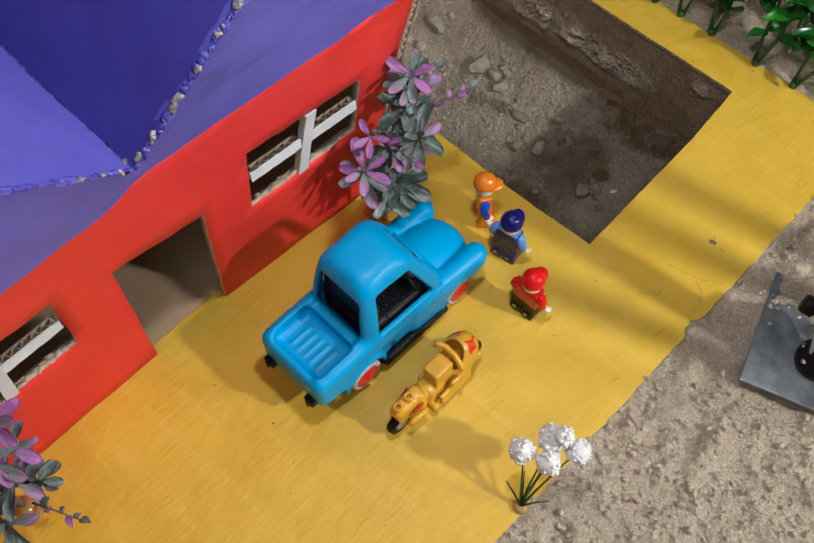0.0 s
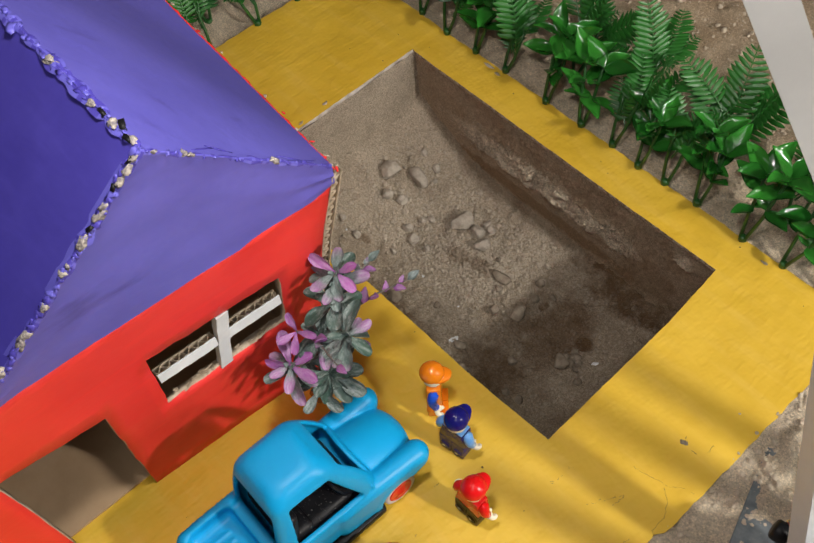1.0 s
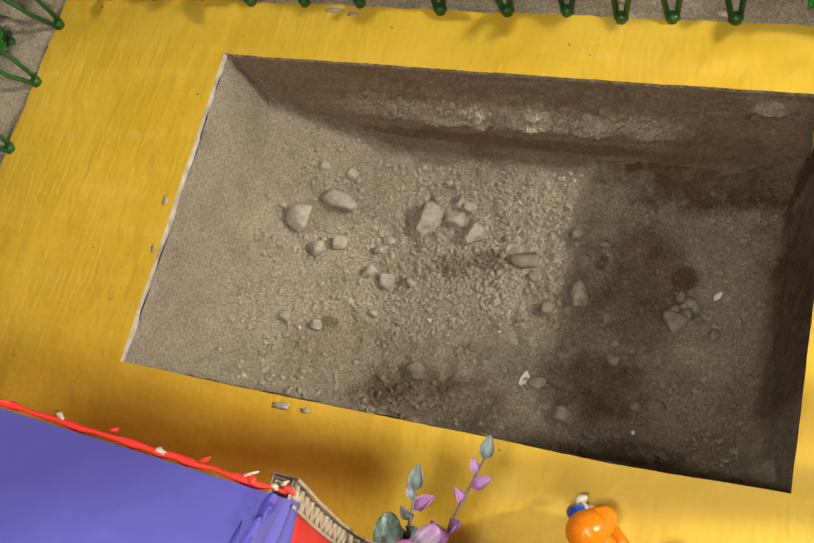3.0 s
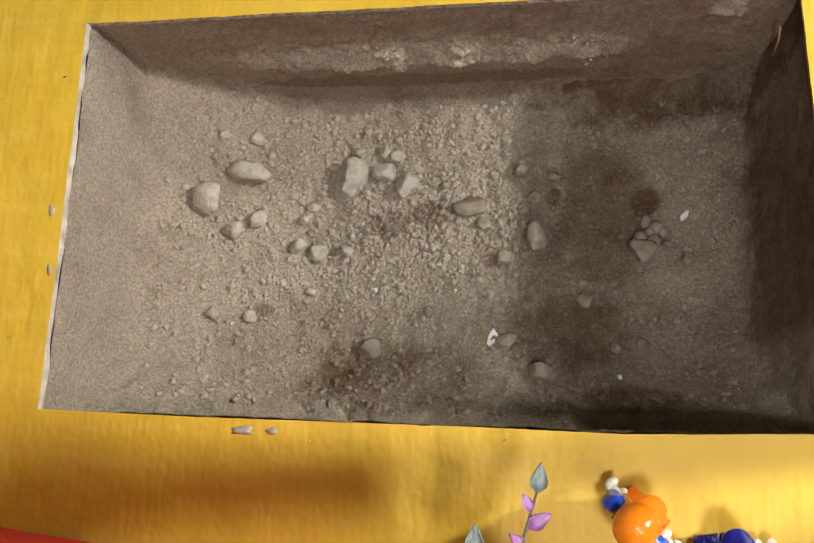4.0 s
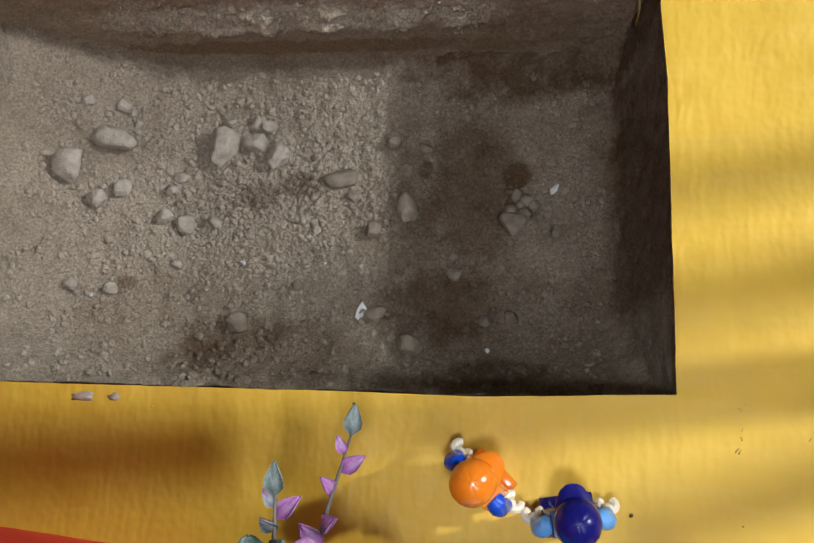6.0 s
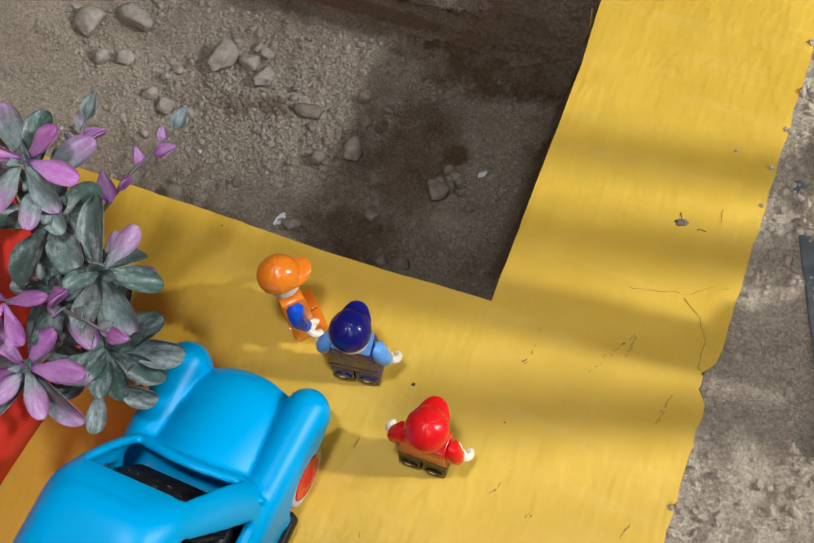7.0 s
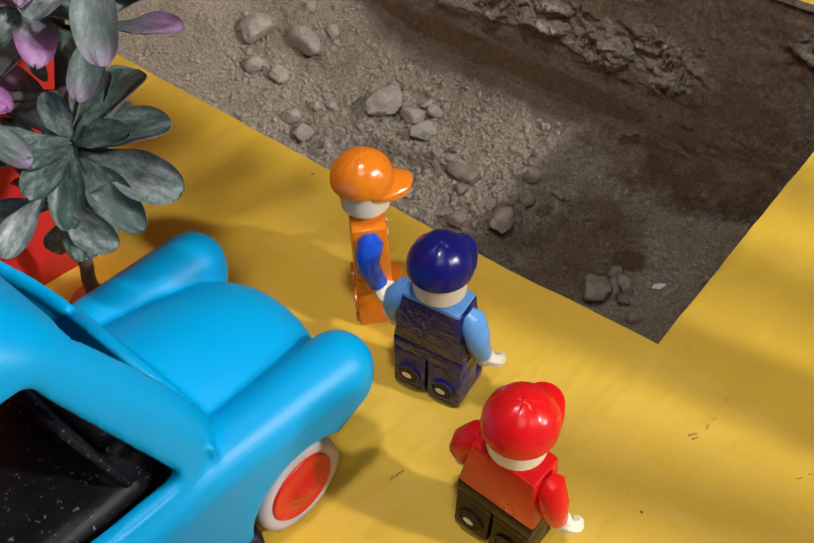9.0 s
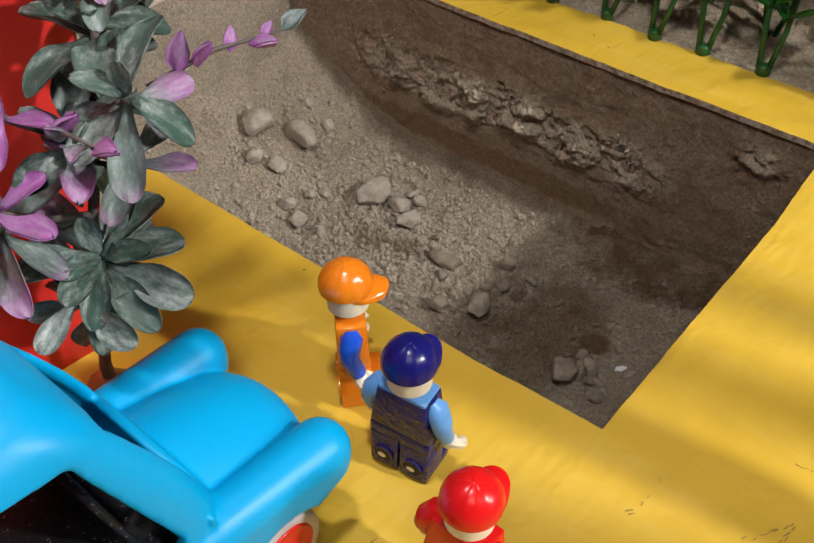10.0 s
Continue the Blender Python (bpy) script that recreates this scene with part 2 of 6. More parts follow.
STEEL = simple("brushed_steel", (0.17, 0.20, 0.225), (0.30, 0.34, 0.37), 0.34, metal=0.5, coarse=110, fine=900, relief=0.15, speck=0.35)
ALU = simple("aluminium", (0.46, 0.48, 0.51), (0.53, 0.55, 0.58), 0.42, metal=0.25, coarse=30, fine=1100, relief=0.1)
CHROME = simple("chrome", (0.75, 0.75, 0.76), (0.82, 0.82, 0.83), 0.1, metal=1.0, relief=0.0)
BLOOM = simple("white_blossom", (0.72, 0.72, 0.70), (0.82, 0.82, 0.80), 0.6, coarse=200, fine=900, relief=0.4, depth=0.0006)
ROOM = simple("room_wall", (0.52, 0.50, 0.47), (0.58, 0.56, 0.53), 0.9, coarse=3, fine=200, relief=0.1)


def leaf_paint(name, base, tip, vein, gloss, bloom=0.0):
    """A leaf whose colour runs from its foot to its tip along its own length."""
    m, nt, sh = blank(name, gloss)
    co = nt.nodes.new("ShaderNodeTexCoord").outputs["Object"]
    sep = nt.nodes.new("ShaderNodeSeparateXYZ")
    nt.links.new(co, sep.inputs[0])
    rnd = nt.nodes.new("ShaderNodeObjectInfo").outputs["Random"]
    grain, fine = noise_out(nt, 240, 5, 0.65), noise_out(nt, 260, 5, 0.75, vector=co, stretch=(1.0, 0.40, 0.7))
    t = maths(nt, "ADD", maths(nt, "MULTIPLY", sep.outputs[1], 55.0), maths(nt, "MULTIPLY_ADD", rnd, 0.9, -0.75))
    t = maths(nt, "ADD", t, maths(nt, "MULTIPLY_ADD", grain, 0.6, -0.3))
    col = ramp_mix(nt, steps(nt, t, 0.25, 0.8), base, tip)
    col = ramp_mix(nt, maths(nt, "MULTIPLY", rnd, 0.35), col, vein)
    if bloom:
        col = ramp_mix(nt, maths(nt, "MULTIPLY", steps(nt, fine, 0.40, 0.74), bloom), col, (0.58, 0.63, 0.65))
    nt.links.new(col, sh.inputs["Base Color"])
    nt.links.new(bump(nt, grain, 0.3, 0.0008), sh.inputs["Normal"])
    return m


SAGE = leaf_paint("sage_leaf", (0.038, 0.085, 0.064), (0.064, 0.120, 0.096), (0.10, 0.11, 0.12), 0.40, 0.60)
SAGE_TIP = leaf_paint("purple_tipped_leaf", (0.085, 0.140, 0.122), (0.38, 0.13, 0.38), (0.15, 0.13, 0.18), 0.5, 0.45)
MAUVE = leaf_paint("mauve_leaf", (0.29, 0.085, 0.31), (0.44, 0.10, 0.46), (0.24, 0.10, 0.28), 0.5, 0.34)
WAXY = leaf_paint("waxy_green_leaf", (0.011, 0.100, 0.012), (0.022, 0.185, 0.020), (0.05, 0.26, 0.034), 0.14)
FERN = leaf_paint("fern_green_leaf", (0.009, 0.078, 0.011), (0.018, 0.140, 0.018), (0.032, 0.18, 0.025), 0.40)


# ---- mesh helpers ----
def part(name, bm, material, parent=None, label="", smooth=True):
    me = bpy.data.meshes.new(name)
    bm.to_mesh(me)
    bm.free()
    return mesh_part(name, me, material, parent, label, smooth)


def mesh_part(name, me, material, parent=None, label="", smooth=True):
    for mt in material if isinstance(material, (list, tuple)) else [material]:
        me.materials.append(mt)
    if smooth == "angle":
        me.polygons.foreach_set("use_smooth", [True] * len(me.polygons))
        me.set_sharp_from_angle(angle=radians(38))
    elif smooth:
        me.polygons.foreach_set("use_smooth", [True] * len(me.polygons))
    ob = new(name, me)
    ob.parent = parent
    if label:
        ob["label"] = label
    return ob


def thing(name, m, label, category, group="", kind=""):
    ob = new(name)
    ob.empty_display_size = 0.01
    ob.matrix_world = m
    return tagged(ob, label, category, group, kind)


def box(bm, size, m=Matrix(), mat=0, bevel=0.0, seg=2):
    got = bmesh.ops.create_cube(bm, size=1, matrix=Matrix.Diagonal((*size, 1)))
    vs = got["verts"]
    fs = list({f for v in vs for f in v.link_faces})
    for f in fs:
        f.material_index = mat
    if bevel:
        es = list({e for v in vs for e in v.link_edges})
        r = bmesh.ops.bevel(bm, geom=es, offset=bevel, segments=seg, affect="EDGES", profile=0.5, material=mat)
        vs = list({v for f in r["faces"] for v in f.verts} | {v for f in fs if f.is_valid for v in f.verts})
    bmesh.ops.transform(bm, matrix=m, verts=vs)
    return vs


def lathe(bm, profile, m=Matrix(), seg=20, mat=0):
    """A turned body round z from (radius, height) pairs, closed at both ends."""
    rings = []
    for r, z in profile:
        rings.append([bm.verts.new(m @ Vector((r * math.cos(2 * math.pi * k / seg), r * math.sin(2 * math.pi * k / seg), z))) for k in range(seg)])
    for a, b in zip(rings, rings[1:]):
        for k in range(seg):
            bm.faces.new((a[k], a[(k + 1) % seg], b[(k + 1) % seg], b[k])).material_index = mat
    bm.faces.new(rings[0][::-1]).material_index = mat
    bm.faces.new(rings[-1]).material_index = mat


def tube(bm, pts, radii, seg=8, mat=0):
    pts = [Vector(p) for p in pts]
    radii = radii if isinstance(radii, (list, tuple)) else [radii] * len(pts)
    rings, side = [], None
    for i, p in enumerate(pts):
        d = (pts[min(i + 1, len(pts) - 1)] - pts[max(i - 1, 0)]).normalized()
        side = (side or Vector((0.31, 0.83, 0.46))) - d * d.dot(side or Vector((0.31, 0.83, 0.46)))
        side.normalize()
        up = d.cross(side)
        rings.append([bm.verts.new(p + radii[i] * (side * math.cos(2 * math.pi * k / seg) + up * math.sin(2 * math.pi * k / seg))) for k in range(seg)])
    for a, b in zip(rings, rings[1:]):
        for k in range(seg):
            bm.faces.new((a[k], a[(k + 1) % seg], b[(k + 1) % seg], b[k])).material_index = mat
    bm.faces.new(rings[0][::-1]).material_index = mat
    bm.faces.new(rings[-1]).material_index = mat


def ball(bm, m, sub=2, mat=0, rough=0.0, seed=0.0):
    vs = bmesh.ops.create_icosphere(bm, subdivisions=sub, radius=1)["verts"]
    for v in vs:
        if rough:
            v.co *= 1 + rough * noise.noise(v.co * 1.3 + Vector((seed, 2 * seed, -seed)))
        for f in v.link_faces:
            f.material_index = mat
    bmesh.ops.transform(bm, matrix=m, verts=vs)


def sheet(name, xs, ys, height, keep=None):
    """A grid mesh over the lines xs and ys with height(x, y)."""
    nx, ny = len(xs), len(ys)
    co = [(x, y, height(x, y)) for y in ys for x in xs]
    fs = [(j * nx + i, j * nx + i + 1, (j + 1) * nx + i + 1, (j + 1) * nx + i) for j in range(ny - 1) for i in range(nx - 1)
          if keep is None or keep(0.5 * (xs[i] + xs[i + 1]), 0.5 * (ys[j] + ys[j + 1]))]
    return co, fs


def from_lists(name, co, fs):
    me = bpy.data.meshes.new(name)
    me.from_pydata(co, [], fs)
    me.validate()
    return me


def lines(*runs):
    """Grid lines from runs of (start, end, step)."""
    out = []
    for a, b, s in runs:
        n = max(1, round((b - a) / s))
        out += [a + (b - a) * i / n for i in range(n)]
    return out + [runs[-1][1]]


def implicit(name, f, lo, hi, h):
    """A smooth closed mesh round f(x, y, z) < 0, by naive surface nets. Lengths in millimetres, the mesh in metres."""
    ax = [np.arange(a, b + h, h) for a, b in zip(lo, hi)]
    X, Y, Z = np.meshgrid(*ax, indexing="ij")
    v = f(X, Y, Z)
    n = np.array(v.shape) - 1
    total, count = np.zeros((*n, 3)), np.zeros(n)
    base = np.stack(np.meshgrid(*[np.arange(k) for k in n], indexing="ij"), -1).astype(float)

    def corner(o):
        return v[o[0]:o[0] + n[0], o[1]:o[1] + n[1], o[2]:o[2] + n[2]]
    for axis in range(3):
        for p in range(4):
            o = [0, 0, 0]
            o[(axis + 1) % 3], o[(axis + 2) % 3] = p & 1, p >> 1
            e = list(o)
            e[axis] = 1
            a, b = corner(o), corner(e)
            cross = (a < 0) != (b < 0)
            t = np.where(cross, a / np.where(cross, a - b, 1), 0)
            pt = base + np.array(o)
            pt[..., axis] += t
            total += np.where(cross[..., None], pt, 0)
            count += cross
    cells = count > 0
    ids = -np.ones(n, int)
    ids[cells] = np.arange(cells.sum())
    co = (total[cells] / count[cells][:, None]) * h + np.array(lo)
    quads = []
    for axis in range(3):
        u, w = (axis + 1) % 3, (axis + 2) % 3
        sl_a, sl_b = [slice(1, -1)] * 3, [slice(1, -1)] * 3
        sl_a[axis], sl_b[axis] = slice(0, -1), slice(1, None)
        a, b = v[tuple(sl_a)], v[tuple(sl_b)]
        at = np.argwhere((a < 0) != (b < 0))
        inside = (a < 0)[tuple(at.T)]
        at = at + 1
        at[:, axis] -= 1
        q = []
        for du, dw in ((-1, -1), (0, -1), (0, 0), (-1, 0)):
            c = at.copy()
            c[:, u] += du
            c[:, w] += dw
            q.append(ids[tuple(c.T)])
        q = np.stack(q, 1)
        q[~inside] = q[~inside][:, ::-1]
        quads.append(q)
    quads = np.concatenate(quads)
    quads = quads[(quads >= 0).all(1)]
    return from_lists(name, (co / 1000).tolist(), quads.tolist())


def smin(a, b, k):
    d = np.clip(0.5 + 0.5 * (b - a) / k, 0, 1)
    return b + (a - b) * d - k * d * (1 - d)


def smax(a, b, k):
    return -smin(-a, -b, k)


def rbox(x, y, z, c, half, r):
    qx, qy, qz = abs(x - c[0]) - half[0] + r, abs(y - c[1]) - half[1] + r, abs(z - c[2]) - half[2] + r
    return np.sqrt(np.maximum(qx, 0) ** 2 + np.maximum(qy, 0) ** 2 + np.maximum(qz, 0) ** 2) + np.minimum(np.maximum(qx, np.maximum(qy, qz)), 0) - r


def capsule(x, y, z, a, b, ra, rb):
    a, b = np.array(a, float), np.array(b, float)
    d = b - a
    t = np.clip(((x - a[0]) * d[0] + (y - a[1]) * d[1] + (z - a[2]) * d[2]) / d.dot(d), 0, 1)
    return np.sqrt((x - a[0] - t * d[0]) ** 2 + (y - a[1] - t * d[1]) ** 2 + (z - a[2] - t * d[2]) ** 2) - (ra + (rb - ra) * t)


def ellipsoid(x, y, z, c, r):
    return (np.sqrt(((x - c[0]) / r[0]) ** 2 + ((y - c[1]) / r[1]) ** 2 + ((z - c[2]) / r[2]) ** 2) - 1) * min(r)


def fbm(x, y, z, scale, octaves=4):
    return noise.fractal(Vector((x * scale, y * scale, z * scale)), 0.9, 2.1, octaves)


# ---- room ----
def room():
    bm = bmesh.new()
    for x, y, z, sx, sy, sz in ((0, 0, -0.16, 5, 5, 0.06),):
        box(bm, (sx, sy, sz), pose(x, y, z))
    tagged(part("floor", bm, ROOM, smooth=False), "plain grey room floor under the sand bed", "floor", kind="structure")
    for name, x, y, sx, sy in (("wall_north", 0, 2.55, 5.2, 0.1), ("wall_south", 0, -2.55, 5.2, 0.1), ("wall_east", 2.55, 0, 0.1, 5.0), ("wall_west", -2.55, 0, 0.1, 5.0)):
        bm = bmesh.new()
        box(bm, (sx, sy, 2.73), pose(x, y, 1.235))
        tagged(part(name, bm, ROOM, smooth=False), "plain pale room wall", "wall", kind="structure")
    bm = bmesh.new()
    box(bm, (5.2, 5.2, 0.08), pose(0, 0, 2.64))
    tagged(part("ceiling", bm, ROOM, smooth=False), "plain pale room ceiling", "ceiling", kind="structure")


# ---- ground: sand bed with the board laid in it and the pit cut through ----
X0, X1, Y0, Y1 = -0.372, 0.0742, -0.46, 0.1745


def sand_height(x, y):
    far = max(0.0, y - 0.2) * 0.10 + max(0.0, -0.40 - x) * 0.08
    rim = 0.0010 * math.exp(-abs(x - X1) / 0.010) if y < Y1 else 0.0010 * math.exp(-(y - Y1) / 0.010)
    z = -0.0024 + rim + min(far, 0.03) + 0.0085 * math.exp(-((x - 0.125) / 0.040) ** 2 - ((y - 0.072) / 0.032) ** 2) + 0.0040 * fbm(x, y, 0, 22) + 0.0017 * fbm(0.8 * x + 0.6 * y, 2.0 * (0.8 * y - 0.6 * x), 3, 62, 2) + 0.0009 * fbm(x, y, 7, 230, 3) + 0.0026 * fbm(x, y, 11, 85, 3)
    if x < X1 + 0.010 and y < Y1 + 0.010:
        z = min(z, -0.0008 + 0.0004 * fbm(x, y, 3, 120))
    return z


def ground():
    xs = lines((-2.5, -0.62, 0.08), (-0.62, X0 + 0.012, 0.006), (X0 + 0.012, X1 - 0.008, 0.0055), (X1 - 0.008, 0.20, 0.0016), (0.20, 0.34, 0.006), (0.34, 2.5, 0.08))
    ys = lines((-2.5, Y0 + 0.012, 0.06), (Y0 + 0.012, -0.20, 0.0040), (-0.20, Y1 - 0.008, 0.0018), (Y1 - 0.008, 0.30, 0.004), (0.30, 0.5, 0.008), (0.5, 2.5, 0.08))
    co, fs = sheet("sand", xs, ys, sand_height, lambda x, y: not (X0 + 0.012 < x < X1 - 0.008 and Y0 + 0.012 < y < Y1 - 0.008))
    ob = mesh_part("ground", from_lists("ground", co, fs), SAND)
    tagged(ob, "pale dry sand bed strewn with grit", "sand", kind="structure")


PX0, PX1, PY0, PY1 = -0.2675, -0.002, 0.0, 0.1455


def pit_floor(x, y):
    left = max(0.0, (-0.19 - x) / 0.07)
    z = -0.0865 + 0.033 * left ** 1.2 + 0.010 * max(0.0, (y - 0.125) / 0.022) ** 2
    z += 0.020 * max(0.0, (x + 0.048) / 0.036) ** 2
    z += 0.024 * math.exp(-((y + 0.002) / 0.018) ** 2)
    z -= 0.003 * math.exp(-((x + 0.06) / 0.03) ** 2 - ((y - 0.06) / 0.03) ** 2)
    return z + 0.0030 * fbm(x, y, 1, 30) + 0.0016 * fbm(x, y, 5, 110) + 0.0007 * fbm(x, y, 9, 380, 3)


def pit():
    co, fs = sheet("pit", lines((-0.285, 0.012, 0.0014)), lines((-0.014, 0.160, 0.0014)), pit_floor)

    def ledge(s, z, x, y):
        """Crumbling lumps in a band half way down the wall."""
        window = max(0.0, 1 - ((x + 0.145) / 0.088) ** 2) ** 0.5 if abs(x + 0.145) < 0.088 else 0
        right = math.exp(-((x + 0.026) / 0.010) ** 2 - ((z + 0.016) / 0.006) ** 2)
        band = max(window * math.exp(-((z + 0.040 + 0.004 * fbm(x, 0, 4, 30)) / 0.0125) ** 4), 0.7 * right)
        if band < 0.01:
            return 0.0
        lump = max(0.0, fbm(x, 0, 1.4 * z, 75) + 0.12) ** 0.7
        return band * (0.0056 * lump + 0.0024 * abs(fbm(x, 3, 1.2 * z, 210)) + 0.0012 * fbm(x, 5, z, 560, 3))

    def wall(p0, p1, top0, top1, inward, lumps):
        n, k = round(math.dist(p0, p1) / (0.0008 if lumps is ledge else 0.0016)), 115 if lumps is ledge else 54
        off = len(co)
        for j in range(k + 1):
            t = j / k
            for i in range(n + 1):
                s = i / n
                z = -0.0022 - t * 0.088
                u = 0.35 * t + 0.65 * t ** 3
                x = (top0[0] + (top1[0] - top0[0]) * s) * (1 - u) + (p0[0] + (p1[0] - p0[0]) * s) * u
                y = (top0[1] + (top1[1] - top0[1]) * s) * (1 - u) + (p0[1] + (p1[1] - p0[1]) * s) * u
                d = 0.0010 * fbm(x, y, z, 38) + 0.0005 * fbm(x, y, z, 150) + 0.0004 * fbm(x, y, z, 420, 3)
                d += lumps(s, z, x, y)
                co.append((x + inward[0] * d, y + inward[1] * d, z))
        for j in range(k):
            for i in range(n):
                a = off + j * (n + 1) + i
                fs.append((a, a + 1, a + n + 2, a + n + 1))

    quiet = lambda s, z, x, y: 0.0
    wall((-0.257, -0.012), (-0.257, 0.158), (-0.2668, -0.012), (-0.2668, 0.158), (1, 0), quiet)
    back_from = len(fs)
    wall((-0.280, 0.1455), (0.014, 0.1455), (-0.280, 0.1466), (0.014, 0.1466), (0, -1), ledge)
    back_to = len(fs)
    wall((-0.0240, 0.158), (-0.0230, -0.012), (-0.0035, 0.158), (0.0022, -0.012), (-1, 0), lambda s, z, x, y: -0.0007 * fbm(x, y, z, 38))
    wall((0.014, -0.0010), (-0.280, -0.0050), (0.014, -0.0012), (-0.280, -0.0048), (0, 1), quiet)
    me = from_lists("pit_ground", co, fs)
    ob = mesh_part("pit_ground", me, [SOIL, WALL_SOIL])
    me.polygons.foreach_set("material_index", [1 if back_from <= k < back_to else 0 for k in range(len(fs))])
    tagged(ob, "square-cut pit of grey-brown soil with darker patches", "soil", kind="structure")


def BOARD_TOP(x, y):
    edge = min(x - X0, X1 - x, Y1 - y)
    sag = 0.0016 * math.exp(-((x - 0.06) / 0.016) ** 2 - ((y - 0.012) / 0.03) ** 2)
    dent = 0.0012 * math.exp(-((x - 0.0515) / 0.0035) ** 2 - ((y - 0.048) / 0.002) ** 2)
    seam = 0.0007 * math.exp(-((x + 0.0855) / 0.0018) ** 2) * (y > PY1) + 0.0008 * math.exp(-((x + 0.268) / 0.002) ** 2) * (y > PY1)
    return 0.0008 * fbm(x, y, 2, 16) + 0.0003 * fbm(x, y, 4, 70) - sag - dent - seam - 0.0004 * math.exp(-max(0, edge) / 0.003)


def board():
    xs = lines((X0, PX0, 0.0036), (PX0, PX1, 0.0041), (PX1, X1, 0.0032))
    ys = lines((Y0, PY0, 0.0046), (PY0, PY1, 0.0045), (PY1, Y1, 0.0042))

    wob = lambda x, y, s: 0.0003 * fbm(x, y, s, 50) + 0.0006 * fbm(x, y, s + 2, 300)
    nx, ny = len(xs), len(ys)
    co, fs, kinds = [], [], []
    for layer in (0, 1):
        for y in ys:
            for x in xs:
                px, py = x, y
                if x in (xs[0], xs[-1]):
                    px += wob(x, y, 3)
                    if x == xs[-1]:
                        px -= 0.005 * max(0.0, 1 - abs(y + 0.002) / 0.008) + 0.0010 * max(0, fbm(1, y, 0, 90))
                if y == ys[-1]:
                    py += wob(x, y, 6)
                if abs(x - PX0) < 1e-6 and PY0 - 1e-6 < y < PY1 + 1e-6 or abs(x - PX1) < 1e-6 and PY0 - 1e-6 < y < PY1 + 1e-6:
                    px += 0.35 * wob(x, y, 9) + (0.0023 - 0.022 * y - 0.058 * max(0.0, y - 0.1) if x > -0.1 else 0.0)
                if abs(y - PY0) < 1e-6 and PX0 - 1e-6 < x < PX1 + 1e-6 or abs(y - PY1) < 1e-6 and PX0 - 1e-6 < x < PX1 + 1e-6:
                    py += 0.35 * wob(x, y, 12)
                    if y < 0.05:
                        py -= 0.0003 + 0.003 * min(1.0, max(0.0, -x) / 0.06) + 0.012 * max(0.0, -x - 0.1)
                z = BOARD_TOP(x, y)
                if layer and abs(x - PX0) < 1e-6 and PY0 - 1e-6 < y < PY1 + 1e-6:
                    px += 0.0003 + 0.0012 * max(-0.2, fbm(x, y, 1, 200))
                co.append((px, py, z - 0.0024 * layer))
    hole = lambda i, j: PX0 < 0.5 * (xs[i] + xs[i + 1]) < PX1 and PY0 < 0.5 * (ys[j] + ys[j + 1]) < PY1
    solid = {(i, j) for j in range(ny - 1) for i in range(nx - 1) if not hole(i, j)}
    off = nx * ny
    for i, j in sorted(solid):
        a = j * nx + i
        q = (a, a + 1, a + nx + 1, a + nx)
        fs.append(q)
        kinds.append(0)
        fs.append(tuple(off + k for k in reversed(q)))
        kinds.append(1)
        for (di, dj), (u, w) in (((0, -1), (0, 1)), ((1, 0), (1, 2)), ((0, 1), (2, 3)), ((-1, 0), (3, 0))):
            if (i + di, j + dj) not in solid:
                fs.append((q[w], q[u], off + q[u], off + q[w]))
                kinds.append(2 if di == 1 and abs(xs[i + 1] - PX0) < 1e-6 else 1)
    me = from_lists("board", co, fs)
    ob = mesh_part("cardboard_base", me, [YELLOW, RAW_EDGE, LINER], smooth="angle")
    me.polygons.foreach_set("material_index", kinds)
    tagged(ob, "yellow-painted corrugated cardboard base with a rectangular hole", "board", kind="structure")


